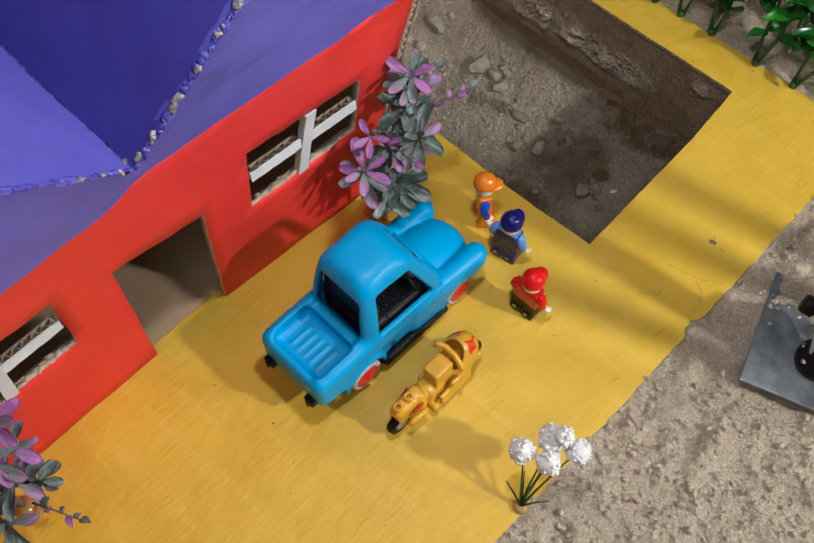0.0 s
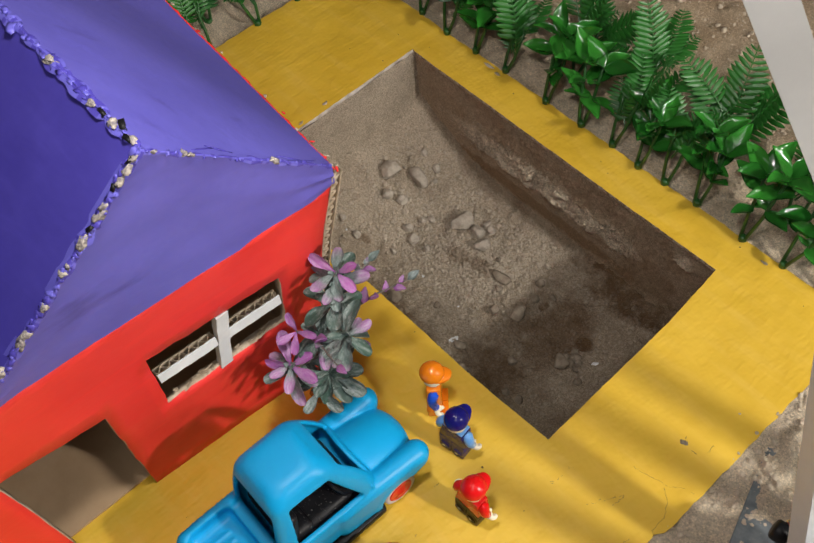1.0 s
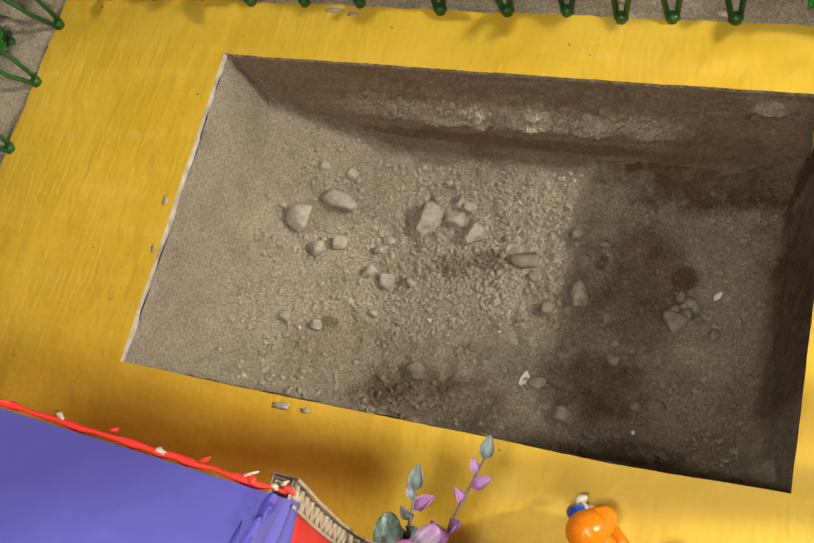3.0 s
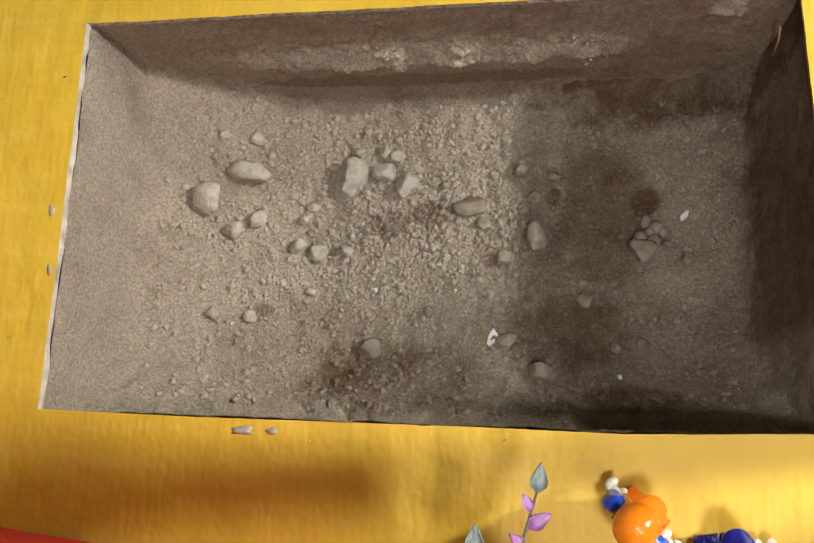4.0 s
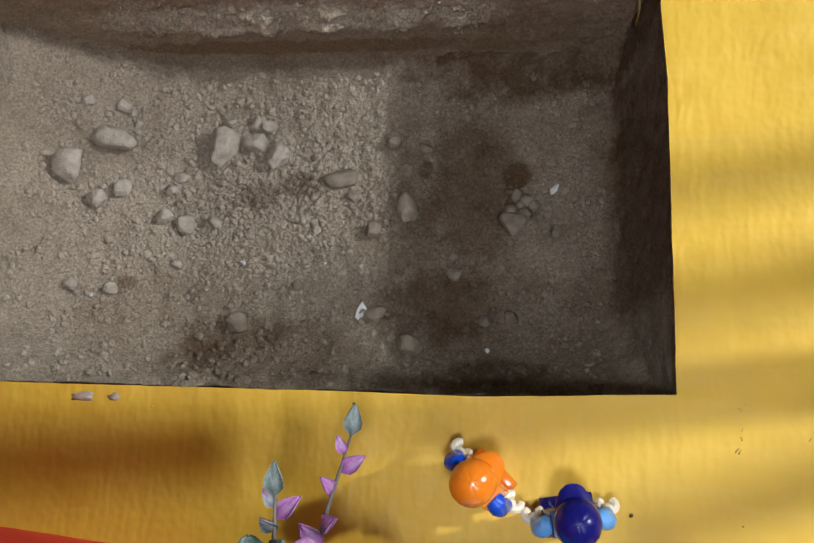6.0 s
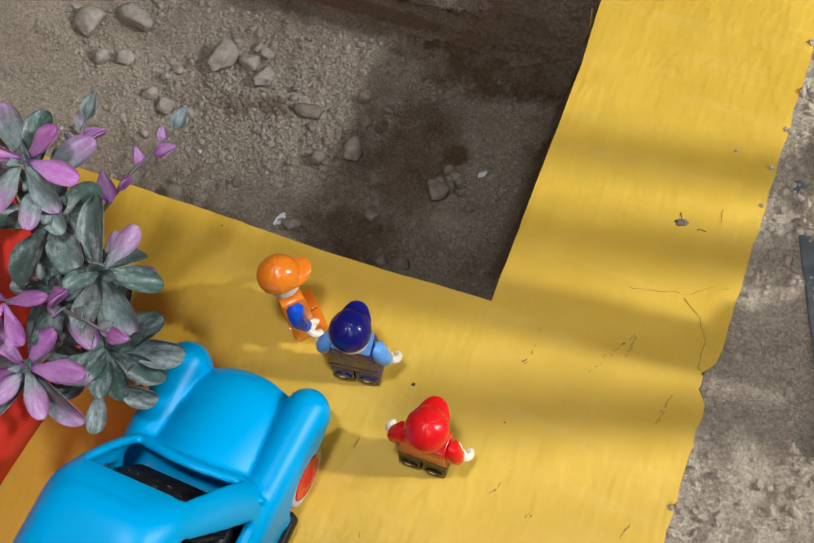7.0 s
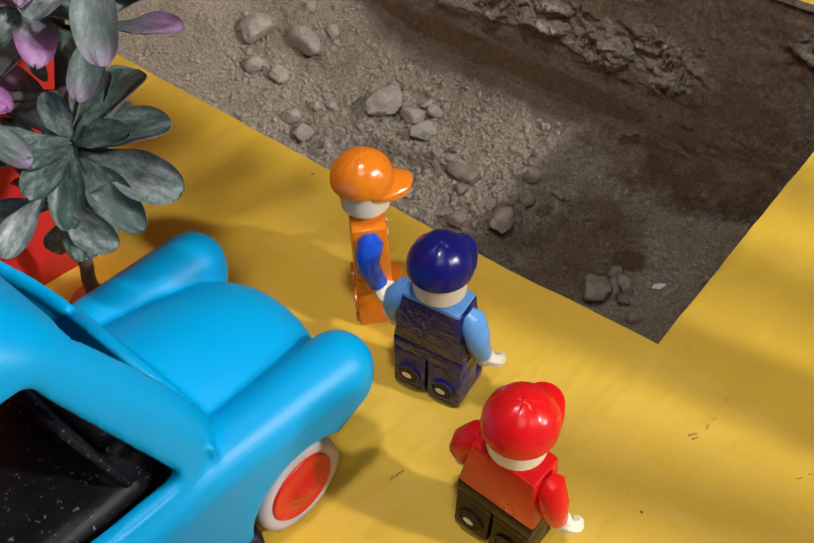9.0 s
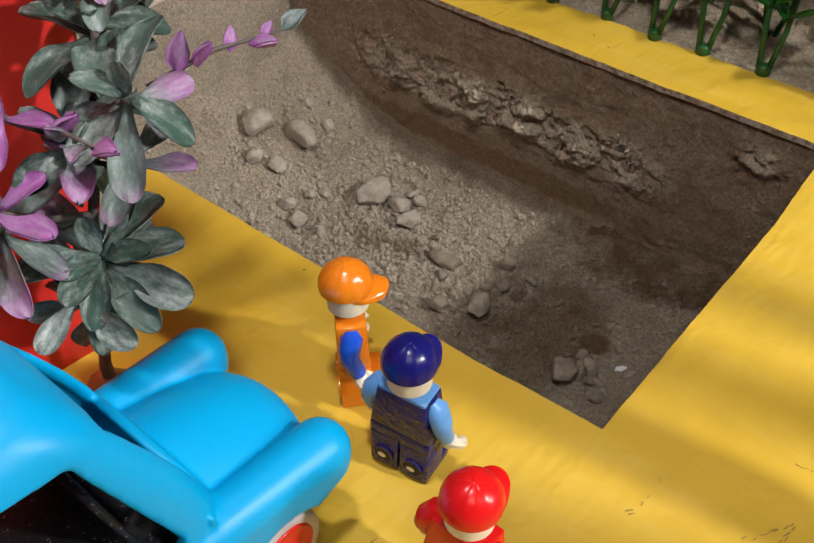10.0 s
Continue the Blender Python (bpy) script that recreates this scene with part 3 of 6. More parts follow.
def cracks():
    """Dark cracks and scuffs in the yellow paint near the board's torn edge."""
    runs = [
        [(0.0485, 0.0530), (0.0500, 0.0500), (0.0528, 0.0478), (0.0560, 0.0482), (0.0585, 0.0490)],
        [(0.0403, 0.0198), (0.0497, 0.0224), (0.0589, 0.0247), (0.0654, 0.0296), (0.0727, 0.0320)],
        [(0.0578, 0.0232), (0.0645, 0.0189), (0.0686, 0.0108), (0.0689, 0.0023), (0.0715, -0.0010)],
        [(0.0615, 0.0580), (0.0617, 0.0520)]]
    for k, pts in enumerate(runs):
        rng = random.Random(k)
        bm = bmesh.new()
        fine = []
        for a, b in zip(pts, pts[1:]):
            for q in range(5):
                t = q / 5
                fine.append(Vector((a[0] + (b[0] - a[0]) * t + rng.gauss(0, 0.00025), a[1] + (b[1] - a[1]) * t + rng.gauss(0, 0.00025), BOARD_TOP(a[0] + (b[0] - a[0]) * t, a[1] + (b[1] - a[1]) * t) + (0.0001 if k in (0, 2) else 0.0))))
        tube(bm, fine, [(0.00026, 0.00008, 0.00010, 0.00010)[k] * rng.uniform(0.3, 1.0) for _ in fine], 5)
        part("crack", bm, CRACK, bpy.data.objects["cardboard_base"], "fine dark crack in the paint")
    bm = bmesh.new()
    ball(bm, Matrix.Translation((0.0500, 0.0490, BOARD_TOP(0.0440, 0.0478))) @ Euler((0, 0, 0.3)).to_matrix().to_4x4() @ Matrix.Diagonal((0.0021, 0.0015, 0.0002, 1)), 2, 0, 0.6, 4)
    part("bare_patch", bm, CHIPPED, bpy.data.objects["cardboard_base"], "bare card where the paint has chipped")
    rng = random.Random(9)
    for k in range(80):
        x, y = rng.uniform(-0.36, 0.07), rng.uniform(-0.24, 0.17)
        if PX0 - 0.004 < x < PX1 + 0.004 and PY0 - 0.004 < y < PY1 + 0.004 or x < -0.10 and y < -0.03:
            continue
        bm = bmesh.new()
        r = rng.uniform(0.0003, 0.0008)
        ball(bm, Matrix.Translation((x, y, BOARD_TOP(x, y) + 0.00005)) @ Euler((0, 0, rng.random() * 3)).to_matrix().to_4x4() @ Matrix.Diagonal((r, r * rng.uniform(0.3, 1.0), 0.00015, 1)), 1, 0, 0.6, k)
        part("speck", bm, CRACK if rng.random() < 0.75 else CARD_EDGE, bpy.data.objects["cardboard_base"])
    # scuffs where something was dragged over the paint: rows of short thin dashes
    drags = [(0.0627, -0.0562, 0.0632, -0.0528, 3), (0.0227, -0.0582, 0.0237, -0.0557, 3), (0.0345, -0.0617, 0.0354, -0.0601, 2), (0.0168, -0.0169, 0.0200, -0.0098, 5), (0.0377, -0.0117, 0.0474, 0.0054, 12),
             (0.0469, -0.0027, 0.0476, 0.0049, 6), (0.0616, -0.0202, 0.0638, -0.0099, 8), (-0.0222, -0.0612, -0.0217, -0.0595, 2), (-0.0098, -0.0858, -0.0094, -0.0846, 2)]
    for x0, y0, x1, y1, n in drags:
        yaw = math.atan2(y1 - y0, x1 - x0)
        bm = bmesh.new()
        for k in range(n):
            t = (k + rng.random()) / n
            x, y = x0 + (x1 - x0) * t + rng.gauss(0, 0.0004), y0 + (y1 - y0) * t + rng.gauss(0, 0.0004)
            ball(bm, Matrix.Translation((x, y, BOARD_TOP(x, y) + 0.00002)) @ Euler((0, 0, yaw + rng.gauss(0, 0.25))).to_matrix().to_4x4() @ Matrix.Diagonal((rng.uniform(0.0005, 0.0014), rng.uniform(0.00012, 0.00026), 0.00012, 1)), 1, 0, 0.8, k)
        part("scuff", bm, SCUFF, bpy.data.objects["cardboard_base"], "rubbed brownish scuff in the paint")


LINER = simple("white_card_liner", (0.30, 0.255, 0.205), (0.56, 0.51, 0.455), 0.85, coarse=120, fine=900, relief=0.5)
CHIPPED = simple("chipped_card", (0.12, 0.09, 0.07), (0.26, 0.22, 0.19), 0.9, coarse=500)
SCUFF = simple("scuff_grime", (0.40, 0.26, 0.06), (0.50, 0.33, 0.08), 0.8)
CRACK = simple("crack_grime", (0.09, 0.055, 0.03), (0.14, 0.09, 0.05), 0.9)
room()
ground()
pit()
board()
cracks()


# ---- cardboard house with twin gables ----
def wall_x(y, z):
    """The front wall is bowed card: its foot and its lean change along it."""
    base = -0.1255 + 0.0075 * min(1.0, max(0.0, (y + 0.17) / 0.115))
    return base + 0.11 * z + 0.36 * z * z


def corner_y(z):
    return -0.0555 + 0.34 * z * z


def knots(y, pts):
    for (a, va), (b, vb) in zip(pts, pts[1:]):
        if y <= b:
            return va + (vb - va) * max(0.0, (y - a) / (b - a))
    return pts[-1][1]


WALL_TOP = 0.1785
HY0, HY1, HX = -0.405, -0.047, -0.335


def house():
    home = thing("cardboard_house", pose(0, 0, 0), "hand-painted red cardboard house with purple twin-gable roof", "house")
    # front wall with two windows and a doorway
    ys = lines((HY0, -0.311, 0.008), (-0.311, -0.244, 0.0075), (-0.244, -0.2155, 0.007), (-0.2155, -0.1665, 0.0065), (-0.1665, -0.140, 0.0066), (-0.140, -0.0735, 0.0066), (-0.0735, HY1, 0.0066))
    low = lambda y: knots(y, [(-0.5, 0.080), (-0.244, 0.0815), (-0.217, 0.06), (-0.166, 0.06), (-0.140, 0.0790), (-0.0735, 0.0812), (0, 0.082)])
    high = lambda y: knots(y, [(-0.5, 0.134), (-0.311, 0.134), (-0.244, 0.133), (-0.2145, 0.117), (-0.1665, 0.1043), (-0.140, 0.1322), (-0.0735, 0.1280), (0, 0.128)])
    hole = lambda y, band: (-0.311 < y < -0.244 or -0.140 < y < -0.0735) and band == 1 or -0.2155 < y < -0.1665 and band < 2
    levels = []
    for b, n in ((0, 8), (1, 5), (2, 6)):
        levels += [(b, k / n) for k in range(n)]
    levels.append((3, 0.0))
    stops = lambda y: (0.0, low(y), high(y), WALL_TOP + 0.0035 * fbm(0, y, 0, 40), WALL_TOP)
    co, fs, kinds = [], [], []
    ny = len(ys)
    for layer in (0, 1):
        for b, t in levels:
            for y in ys:
                st = stops(y)
                z = st[b] + (st[min(b + 1, 3)] - st[b]) * t
                jag = 0.0009 * fbm(y, z, layer, 130)
                shift = (corner_y(z) - HY1) * max(0.0, (y + 0.0735) / (HY1 + 0.0735))
                co.append((wall_x(y, z) - 0.0042 * layer + 0.0005 * fbm(y, z, 1, 40), y + shift + (jag if HY0 < y < HY1 else 0), max(0.0, z + jag) if b else z))
    off = ny * len(levels)
    solid = {(i, j) for j in range(len(levels) - 1) for i in range(ny - 1) if not hole(0.5 * (ys[i] + ys[i + 1]), levels[j][0])}
    for i, j in sorted(solid):
        a = j * ny + i
        q = (a, a + 1, a + ny + 1, a + ny)
        fs += [q, tuple(off + k for k in reversed(q))]
        kinds += [0, 1]
        for (di, dj), (u, w) in (((0, -1), (0, 1)), ((1, 0), (1, 2)), ((0, 1), (2, 3)), ((-1, 0), (3, 0))):
            if (i + di, j + dj) not in solid:
                fs.append((q[w], q[u], off + q[u], off + q[w]))
                kinds.append(2)
    me = from_lists("front_wall", co, fs)
    mesh_part("front_wall", me, [RED, KRAFT, CARD_EDGE], home)
    me.polygons.foreach_set("material_index", kinds)
    bm = bmesh.new()
    box(bm, (HX * -1 - 0.131, HY1 - HY0 - 0.018, 0.0016), pose((HX - 0.131) / 2, (HY0 + HY1) / 2, 0.0016))
    part("house_floor", bm, KRAFT, home, "bare brown cardboard floor", smooth=False)
    # side walls; the unseen back is left open to let light inside
    for name, a, b in (("side_wall", (-0.122, HY1 - 0.010), (HX, HY1 + 0.004)), ("side_wall", (HX, HY0 + 0.004), (-0.128, HY0 + 0.004))):
        n = 30
        co, fs, kinds = [], [], []
        d = Vector((b[0] - a[0], b[1] - a[1], 0)).normalized()
        nrm = Vector((d.y, -d.x, 0))
        if nrm.dot(Vector(((a[0] + b[0]) / 2 + 0.22, (a[1] + b[1]) / 2 + 0.22, 0))) < 0:
            nrm = -nrm
        for layer in (0, 1):
            for k in range(2):
                for i in range(n + 1):
                    x, y = a[0] + (b[0] - a[0]) * i / n, a[1] + (b[1] - a[1]) * i / n
                    z = k * (0.178 + 0.010 * i / n if name == "side_wall" else 0.186)
                    w = 0.0008 * fbm(x, y, z, 25) + 0.0042 * layer
                    co.append((x - nrm.x * w, y - nrm.y * w, z + k * 0.001 * fbm(x, y, 2, 90)))
        m1 = 2 * (n + 1)
        for i in range(n):
            q = (i, i + 1, n + 2 + i, n + 1 + i)
            fs += [q, tuple(m1 + k for k in reversed(q)), (q[3], q[2], m1 + q[2], m1 + q[3])]
            kinds += [0, 1, 2]
        me = from_lists(name, co, fs)
        mesh_part(name, me, [RED, KRAFT, CARD_EDGE], home)
        me.polygons.foreach_set("material_index", kinds)
    # raw edge of the side wall's card at the corner: two liners with a zigzag flute between them
    bm = bmesh.new()
    n = 30
    wide = 0.0046
    for s in range(2 * n):
        z0, z1 = 0.004 + 0.176 * s / (2 * n), 0.004 + 0.176 * (s + 1) / (2 * n)
        y0, y1 = corner_y(z0) + (0.0004 if s % 2 else wide - 0.0004), corner_y(z1) + (wide - 0.0004 if s % 2 else 0.0004)
        x0, x1 = wall_x(HY1, z0) + 0.0003 * fbm(z0, 1, 0, 300), wall_x(HY1, z1) + 0.0003 * fbm(z1, 1, 0, 300)
        vs = [bm.verts.new(p) for p in ((x0, y0, z0), (x0 - 0.0045, y0, z0), (x1 - 0.0045, y1, z1), (x1, y1, z1),
                                       (x0, y0, z0 + 0.0013), (x0 - 0.0045, y0, z0 + 0.0013), (x1 - 0.0045, y1, z1 + 0.0013), (x1, y1, z1 + 0.0013))]
        for f in ((0, 1, 2, 3), (7, 6, 5, 4), (0, 3, 7, 4), (1, 5, 6, 2)):
            bm.faces.new([vs[k] for k in f])
    for s in range(40):
        z0, z1 = 0.002 + 0.180 * s / 40, 0.002 + 0.180 * (s + 1) / 40
        vs = [bm.verts.new((wall_x(HY1, z) - 0.0010 - 0.0012 * abs(fbm(z, y, 2, 260)) + dx, corner_y(z) + y, z)) for z in (z0, z1) for y in (0.0003, wide + 0.0003) for dx in (0, -0.004)]
        for f in ((0, 2, 6, 4), (1, 5, 7, 3)):
            bm.faces.new([vs[k] for k in f])
    for shift in (0.0, wide):
        for s in range(24):
            z0, z1 = 0.002 + 0.180 * s / 24, 0.002 + 0.180 * (s + 1) / 24
            vs = [bm.verts.new((wall_x(HY1, z) + 0.0004 + dx + (0.0006 * fbm(z, shift, 1, 200) if not dx else 0), corner_y(z) + shift + dy, z)) for z in (z0, z1) for dy in (0, 0.0006) for dx in (0, -0.0060)]
            for f in ((0, 2, 6, 4), (1, 5, 7, 3), (0, 4, 5, 1), (2, 3, 7, 6)):
                bm.faces.new([vs[k] for k in f])
    bmesh.ops.recalc_face_normals(bm, faces=bm.faces[:])
    part("corrugated_edge", bm, CARD_EDGE, home, "bare corrugated card edge", smooth=False)
    # window crosses
    for yc, y0, y1 in ((-0.106, -0.1388, -0.0748), (-0.278, -0.3098, -0.2452)):
        zb, zt = low(yc) - 0.002, high(yc) - 0.0012
        n = 10
        bm = bmesh.new()
        for k in range(n):
            za, zc = zb + (zt - zb) * k / n, zb + (zt - zb) * (k + 1) / n
            w = 0.0031
            vs = [bm.verts.new((wall_x(yc, z) + dx, yc - 0.0025 + 0.0050 * (z - zb) / (zt - zb) + dy * w + 0.0004 * fbm(z, dy, yc, 200), z)) for z in (za, zc) for dx in (0.0009, -0.0030) for dy in (-1, 1)]
            for f in ((0, 1, 5, 4), (3, 2, 6, 7), (1, 3, 7, 5), (2, 0, 4, 6)) + (((0, 2, 3, 1),) if k == 0 else ()) + (((4, 5, 7, 6),) if k == n - 1 else ()):
                bm.faces.new([vs[q] for q in f])
        bmesh.ops.remove_doubles(bm, verts=bm.verts[:], dist=0.00001)
        part("window_bar", bm, WHITE_CARD, home, "white card upright window bar", smooth=False)
        for ya, yb in ((y0, yc - 0.0030), (yc + 0.0030, y1)):
            bm = bmesh.new()
            n = 12
            for k in range(n):
                u, v = ya + (yb - ya) * k / n, ya + (yb - ya) * (k + 1) / n
                mid = lambda y: 0.47 * low(y) + 0.53 * high(y)
                vs = [bm.verts.new((wall_x(y, mid(y)) + dx, y, mid(y) + dz * 0.0031 + 0.0006 * fbm(y, dz, 3, 160))) for y in (u, v) for dx in (0.0004, -0.0005) for dz in (-1, 1)]
                for f in ((1, 0, 4, 5), (2, 3, 7, 6), (3, 1, 5, 7), (0, 2, 6, 4)):
                    bm.faces.new([vs[q] for q in f]).material_index = 0
            bmesh.ops.remove_doubles(bm, verts=bm.verts[:], dist=0.00001)
            part("window_bar", bm, WHITE_CARD, home, "white card window bar", smooth=False)
            bm = bmesh.new()
            # the card's flutes behind its white face
            m = 36
            for k in range(m):
                u, v = ya + (yb - ya) * k / m, ya + (yb - ya) * (k + 1) / m
                a, b = (-0.0023 + 0.0017 * math.sin(2 * math.pi * 6 * j / m) for j in (k, k + 1))
                vs = [bm.verts.new((wall_x(y, mid(y)) + dx + dd, y, mid(y) + dz)) for y, dx in ((u, a), (v, b)) for dd in (0, -0.0005) for dz in (-0.0028, 0.0028)]
                for f in ((1, 0, 4, 5), (2, 3, 7, 6), (3, 1, 5, 7), (0, 2, 6, 4)):
                    bm.faces.new([vs[q] for q in f])
            vs = [bm.verts.new((wall_x(y, mid(y)) + dx, y, mid(y) + dz)) for y in (ya, yb) for dx in (-0.0042, -0.0048) for dz in (-0.0028, 0.0028)]
            for f in ((1, 0, 4, 5), (2, 3, 7, 6), (3, 1, 5, 7), (0, 2, 6, 4)):
                bm.faces.new([vs[q] for q in f])
            bmesh.ops.remove_doubles(bm, verts=bm.verts[:], dist=0.00002)
            part("flute_core", bm, CARD_EDGE, home, "bare corrugated card flutes", smooth=False)
    # torn shreds of liner along the window sills
    rng = random.Random(17)
    for y0, y1 in ((-0.138, -0.076), (-0.309, -0.246)):
        bm = bmesh.new()
        for k in range(46):
            y = rng.uniform(y0, y1)
            z = low(y) + rng.uniform(-0.0004, 0.0006)
            ball(bm, Matrix.Translation((wall_x(y, z) - rng.uniform(0.0002, 0.0038), y, z)) @ Euler((rng.uniform(-0.3, 0.3), rng.uniform(-0.4, 0.4), rng.uniform(-0.5, 0.5))).to_matrix().to_4x4() @ Matrix.Diagonal((rng.uniform(0.0005, 0.0012), rng.uniform(0.0010, 0.0034), rng.uniform(0.0003, 0.0008), 1)), 1, 0, 0.5, k)
        part("torn_liner", bm, CARD_EDGE, home, "torn pale card fibres on the sill", smooth=False)
    # roof: two gable fronts and four slopes of painted card
    A0, AP, V1, AP2, A2 = Vector((-0.0865, -0.043, 0.188)), Vector((-0.0715, -0.113, 0.268)), Vector((-0.0865, -0.1935, 0.193)), Vector((-0.077, -0.285, 0.275)), Vector((-0.088, -0.412, 0.190))
    back = lambda p, dz=0.0, dy=0.0: Vector((HX - 0.012, p.y + dy, p.z + dz))
    panels = [
        ("gable", [A0, AP, V1], True), ("gable", [V1, AP2, A2], True),
        ("roof_slope", [A0, back(A0, 0.012, 0.012), back(AP, 0.012), AP], False),
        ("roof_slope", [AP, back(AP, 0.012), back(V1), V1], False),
        ("roof_slope", [V1, back(V1), back(AP2, 0.01), AP2], False),
        ("roof_slope", [AP2, back(AP2, 0.01), back(A2), A2], False)]
    for name, pts, front in panels:
        bm = bmesh.new()
        if front:
            a, ap, b = pts
            n = 26
            rows = []
            for i in range(n + 1):
                s = i / n
                y = a.y + (b.y - a.y) * s
                yk = (ap.y - a.y) / (b.y - a.y)
                up = a.lerp(ap, s / yk) if s <= yk else ap.lerp(b, (s - yk) / (1 - yk))
                dn = Vector((wall_x(y, WALL_TOP - 0.004) + 0.0012, up.y, WALL_TOP - 0.0022 + 0.0007 * fbm(y, 0, 1, 60) - 0.004 * min(1.0, max(0.0, (-0.194 - y) / 0.012))))
                rows.append([dn.lerp(up, k / 10) + Vector((0.0010 * fbm(y, k / 10 * up.z, 3, 35), 0, 0)) for k in range(11)])
        else:
            a, b, c, d = pts
            n = 24
            rows = [[a.lerp(b, i / n).lerp(d.lerp(c, i / n), k / 12) + Vector((0, 0, 0.0015 * fbm(i / n, k / 12, a.y * 9, 4) )) for k in range(13)] for i in range(n + 1)]
        inner = Vector((-0.004, 0, 0)) if front else Vector((-0.0042, 0, -0.0046))
        m1 = len(rows[0])
        grid = [[[bm.verts.new(p + inner * l) for p in r] for r in rows] for l in (0, 1)]
        for i in range(len(rows) - 1):
            for k in range(m1 - 1):
                f = bm.faces.new((grid[0][i][k], grid[0][i + 1][k], grid[0][i + 1][k + 1], grid[0][i][k + 1]))
                g = bm.faces.new((grid[1][i][k], grid[1][i][k + 1], grid[1][i + 1][k + 1], grid[1][i + 1][k]))
                f.material_index, g.material_index = 0, 1
        for i in range(len(rows) - 1):
            for k in (0, m1 - 1):
                bm.faces.new((grid[0][i][k], grid[1][i][k], grid[1][i + 1][k], grid[0][i + 1][k])).material_index = 0
        for k in range(m1 - 1):
            for i in (0, len(rows) - 1):
                if (grid[0][i][k].co - grid[0][i][k + 1].co).length > 1e-6:
                    bm.faces.new((grid[0][i][k], grid[0][i][k + 1], grid[1][i][k + 1], grid[1][i][k])).material_index = 0
        bmesh.ops.recalc_face_normals(bm, faces=bm.faces[:])
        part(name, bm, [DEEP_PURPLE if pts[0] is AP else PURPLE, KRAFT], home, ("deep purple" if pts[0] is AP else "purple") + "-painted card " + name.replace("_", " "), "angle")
    # torn, painted-over card along the joints of the roof: flat shreds laid lengthwise
    rng = random.Random(5)

    def shred(bm, a, b, s, size, side, slot, lift=0.0002, normal=Vector((0, 0, 1))):
        d = (b - a).normalized()
        across = d.cross(normal).normalized()
        top = across.cross(d)
        turn = Matrix((d, across, top)).transposed().to_4x4() @ Euler((rng.gauss(0, 0.12), rng.gauss(0, 0.06), rng.gauss(0, 0.25))).to_matrix().to_4x4()
        p = a.lerp(b, s) + across * side + top * lift
        if slot < 3:
            ball(bm, Matrix.Translation(p) @ turn @ Matrix.Diagonal((0.8 * size[0], 0.95 * size[1], 1.6 * size[2], 1)), 2, slot, 1.2, rng.uniform(0, 90))
            return
        vs = box(bm, (2 * size[0], 2 * size[1], 2 * size[2]), Matrix(), slot)
        for v in vs:
            v.co.x *= rng.uniform(0.55, 1.15)
            v.co.y *= rng.uniform(0.45, 1.15)
            v.co.z *= rng.uniform(0.5, 1.3)
        bmesh.ops.transform(bm, matrix=Matrix.Translation(p) @ turn, verts=vs)

    ridge = back(AP, 0.012)
    front, north, south, up = Vector((1, 0, 0.1)), Vector((0, 0.75, 0.66)), Vector((0, -0.68, 0.73)), Vector((0, 0, 1))
    for a, b, normal, wide, smears, bare, dark in (
            (AP, V1, front + south, 0.0015, 60, [0.03, 0.07, 0.11, 0.20, 0.23, 0.33, 0.42, 0.45, 0.58, 0.70, 0.73, 0.86, 0.95], [0.04, 0.13, 0.28]),
            (AP, ridge, up, 0.0020, 70, [0.015, 0.05, 0.09, 0.18, 0.5], [0.02, 0.04, 0.07]),
            (A0, AP, front + north, 0.0010, 16, [0.36, 0.385, 0.79, 0.82, 0.95], []),
            (V1, AP2, front + north, 0.0011, 26, [0.05, 0.12, 0.2], [0.03]),
            (V1, back(V1), up, 0.0014, 50, [0.02], [0.06, 0.1]),
            (AP2, A2, front + south, 0.0011, 30, [0.2, 0.5], [])):
        normal = normal.normalized()
        bm = bmesh.new()
        m = max(12, round((b - a).length / 0.0022))
        across = (b - a).normalized().cross(normal)
        rows = []
        for k in range(m + 1):
            p, w = a.lerp(b, k / m), wide * (0.75 + 0.7 * fbm(k, a.y * 50, b.x * 30, 0.35))
            rows.append([bm.verts.new(p + across * (w * q) + normal * (0.0006 * (1 - q * q) - 0.0004 + 0.0004 * fbm(k, q, 5, 0.6))) for q in (-1.3, -0.5, 0.2, 0.8, 1.3)])
        for k in range(m):
            for q in range(4):
                f = bm.faces.new((rows[k][q], rows[k + 1][q], rows[k + 1][q + 1], rows[k][q + 1]))
                f.material_index, f.smooth = (2 if fbm(k, q, 9, 0.5) > 0.12 else 0), True
        for k in range(smears):
            w = wide * rng.uniform(0.4, 0.9)
            shred(bm, a, b, (k + rng.random()) / smears, (w * rng.uniform(1.0, 2.4), w, 0.0003), rng.gauss(0, 0.35) * wide, 2 if rng.random() < 0.45 else 0, 0.0, normal)
        for s in bare:
            w = wide * rng.uniform(0.55, 1.0)
            shred(bm, a, b, s, (w * rng.uniform(1.5, 2.8), w, 0.0006), rng.gauss(0, 0.25) * wide, 1, 0.0002, normal)
        for s in dark:
            shred(bm, a, b, s, (wide * 1.0, wide * 0.5, 0.0005), rng.gauss(0, 0.6) * wide, 3, 0.0004, normal)
        part("roof_joint", bm, [PURPLE, TORN, DEEP_PURPLE, BLACK], home, "ragged glued card joint smeared with purple paint", True)
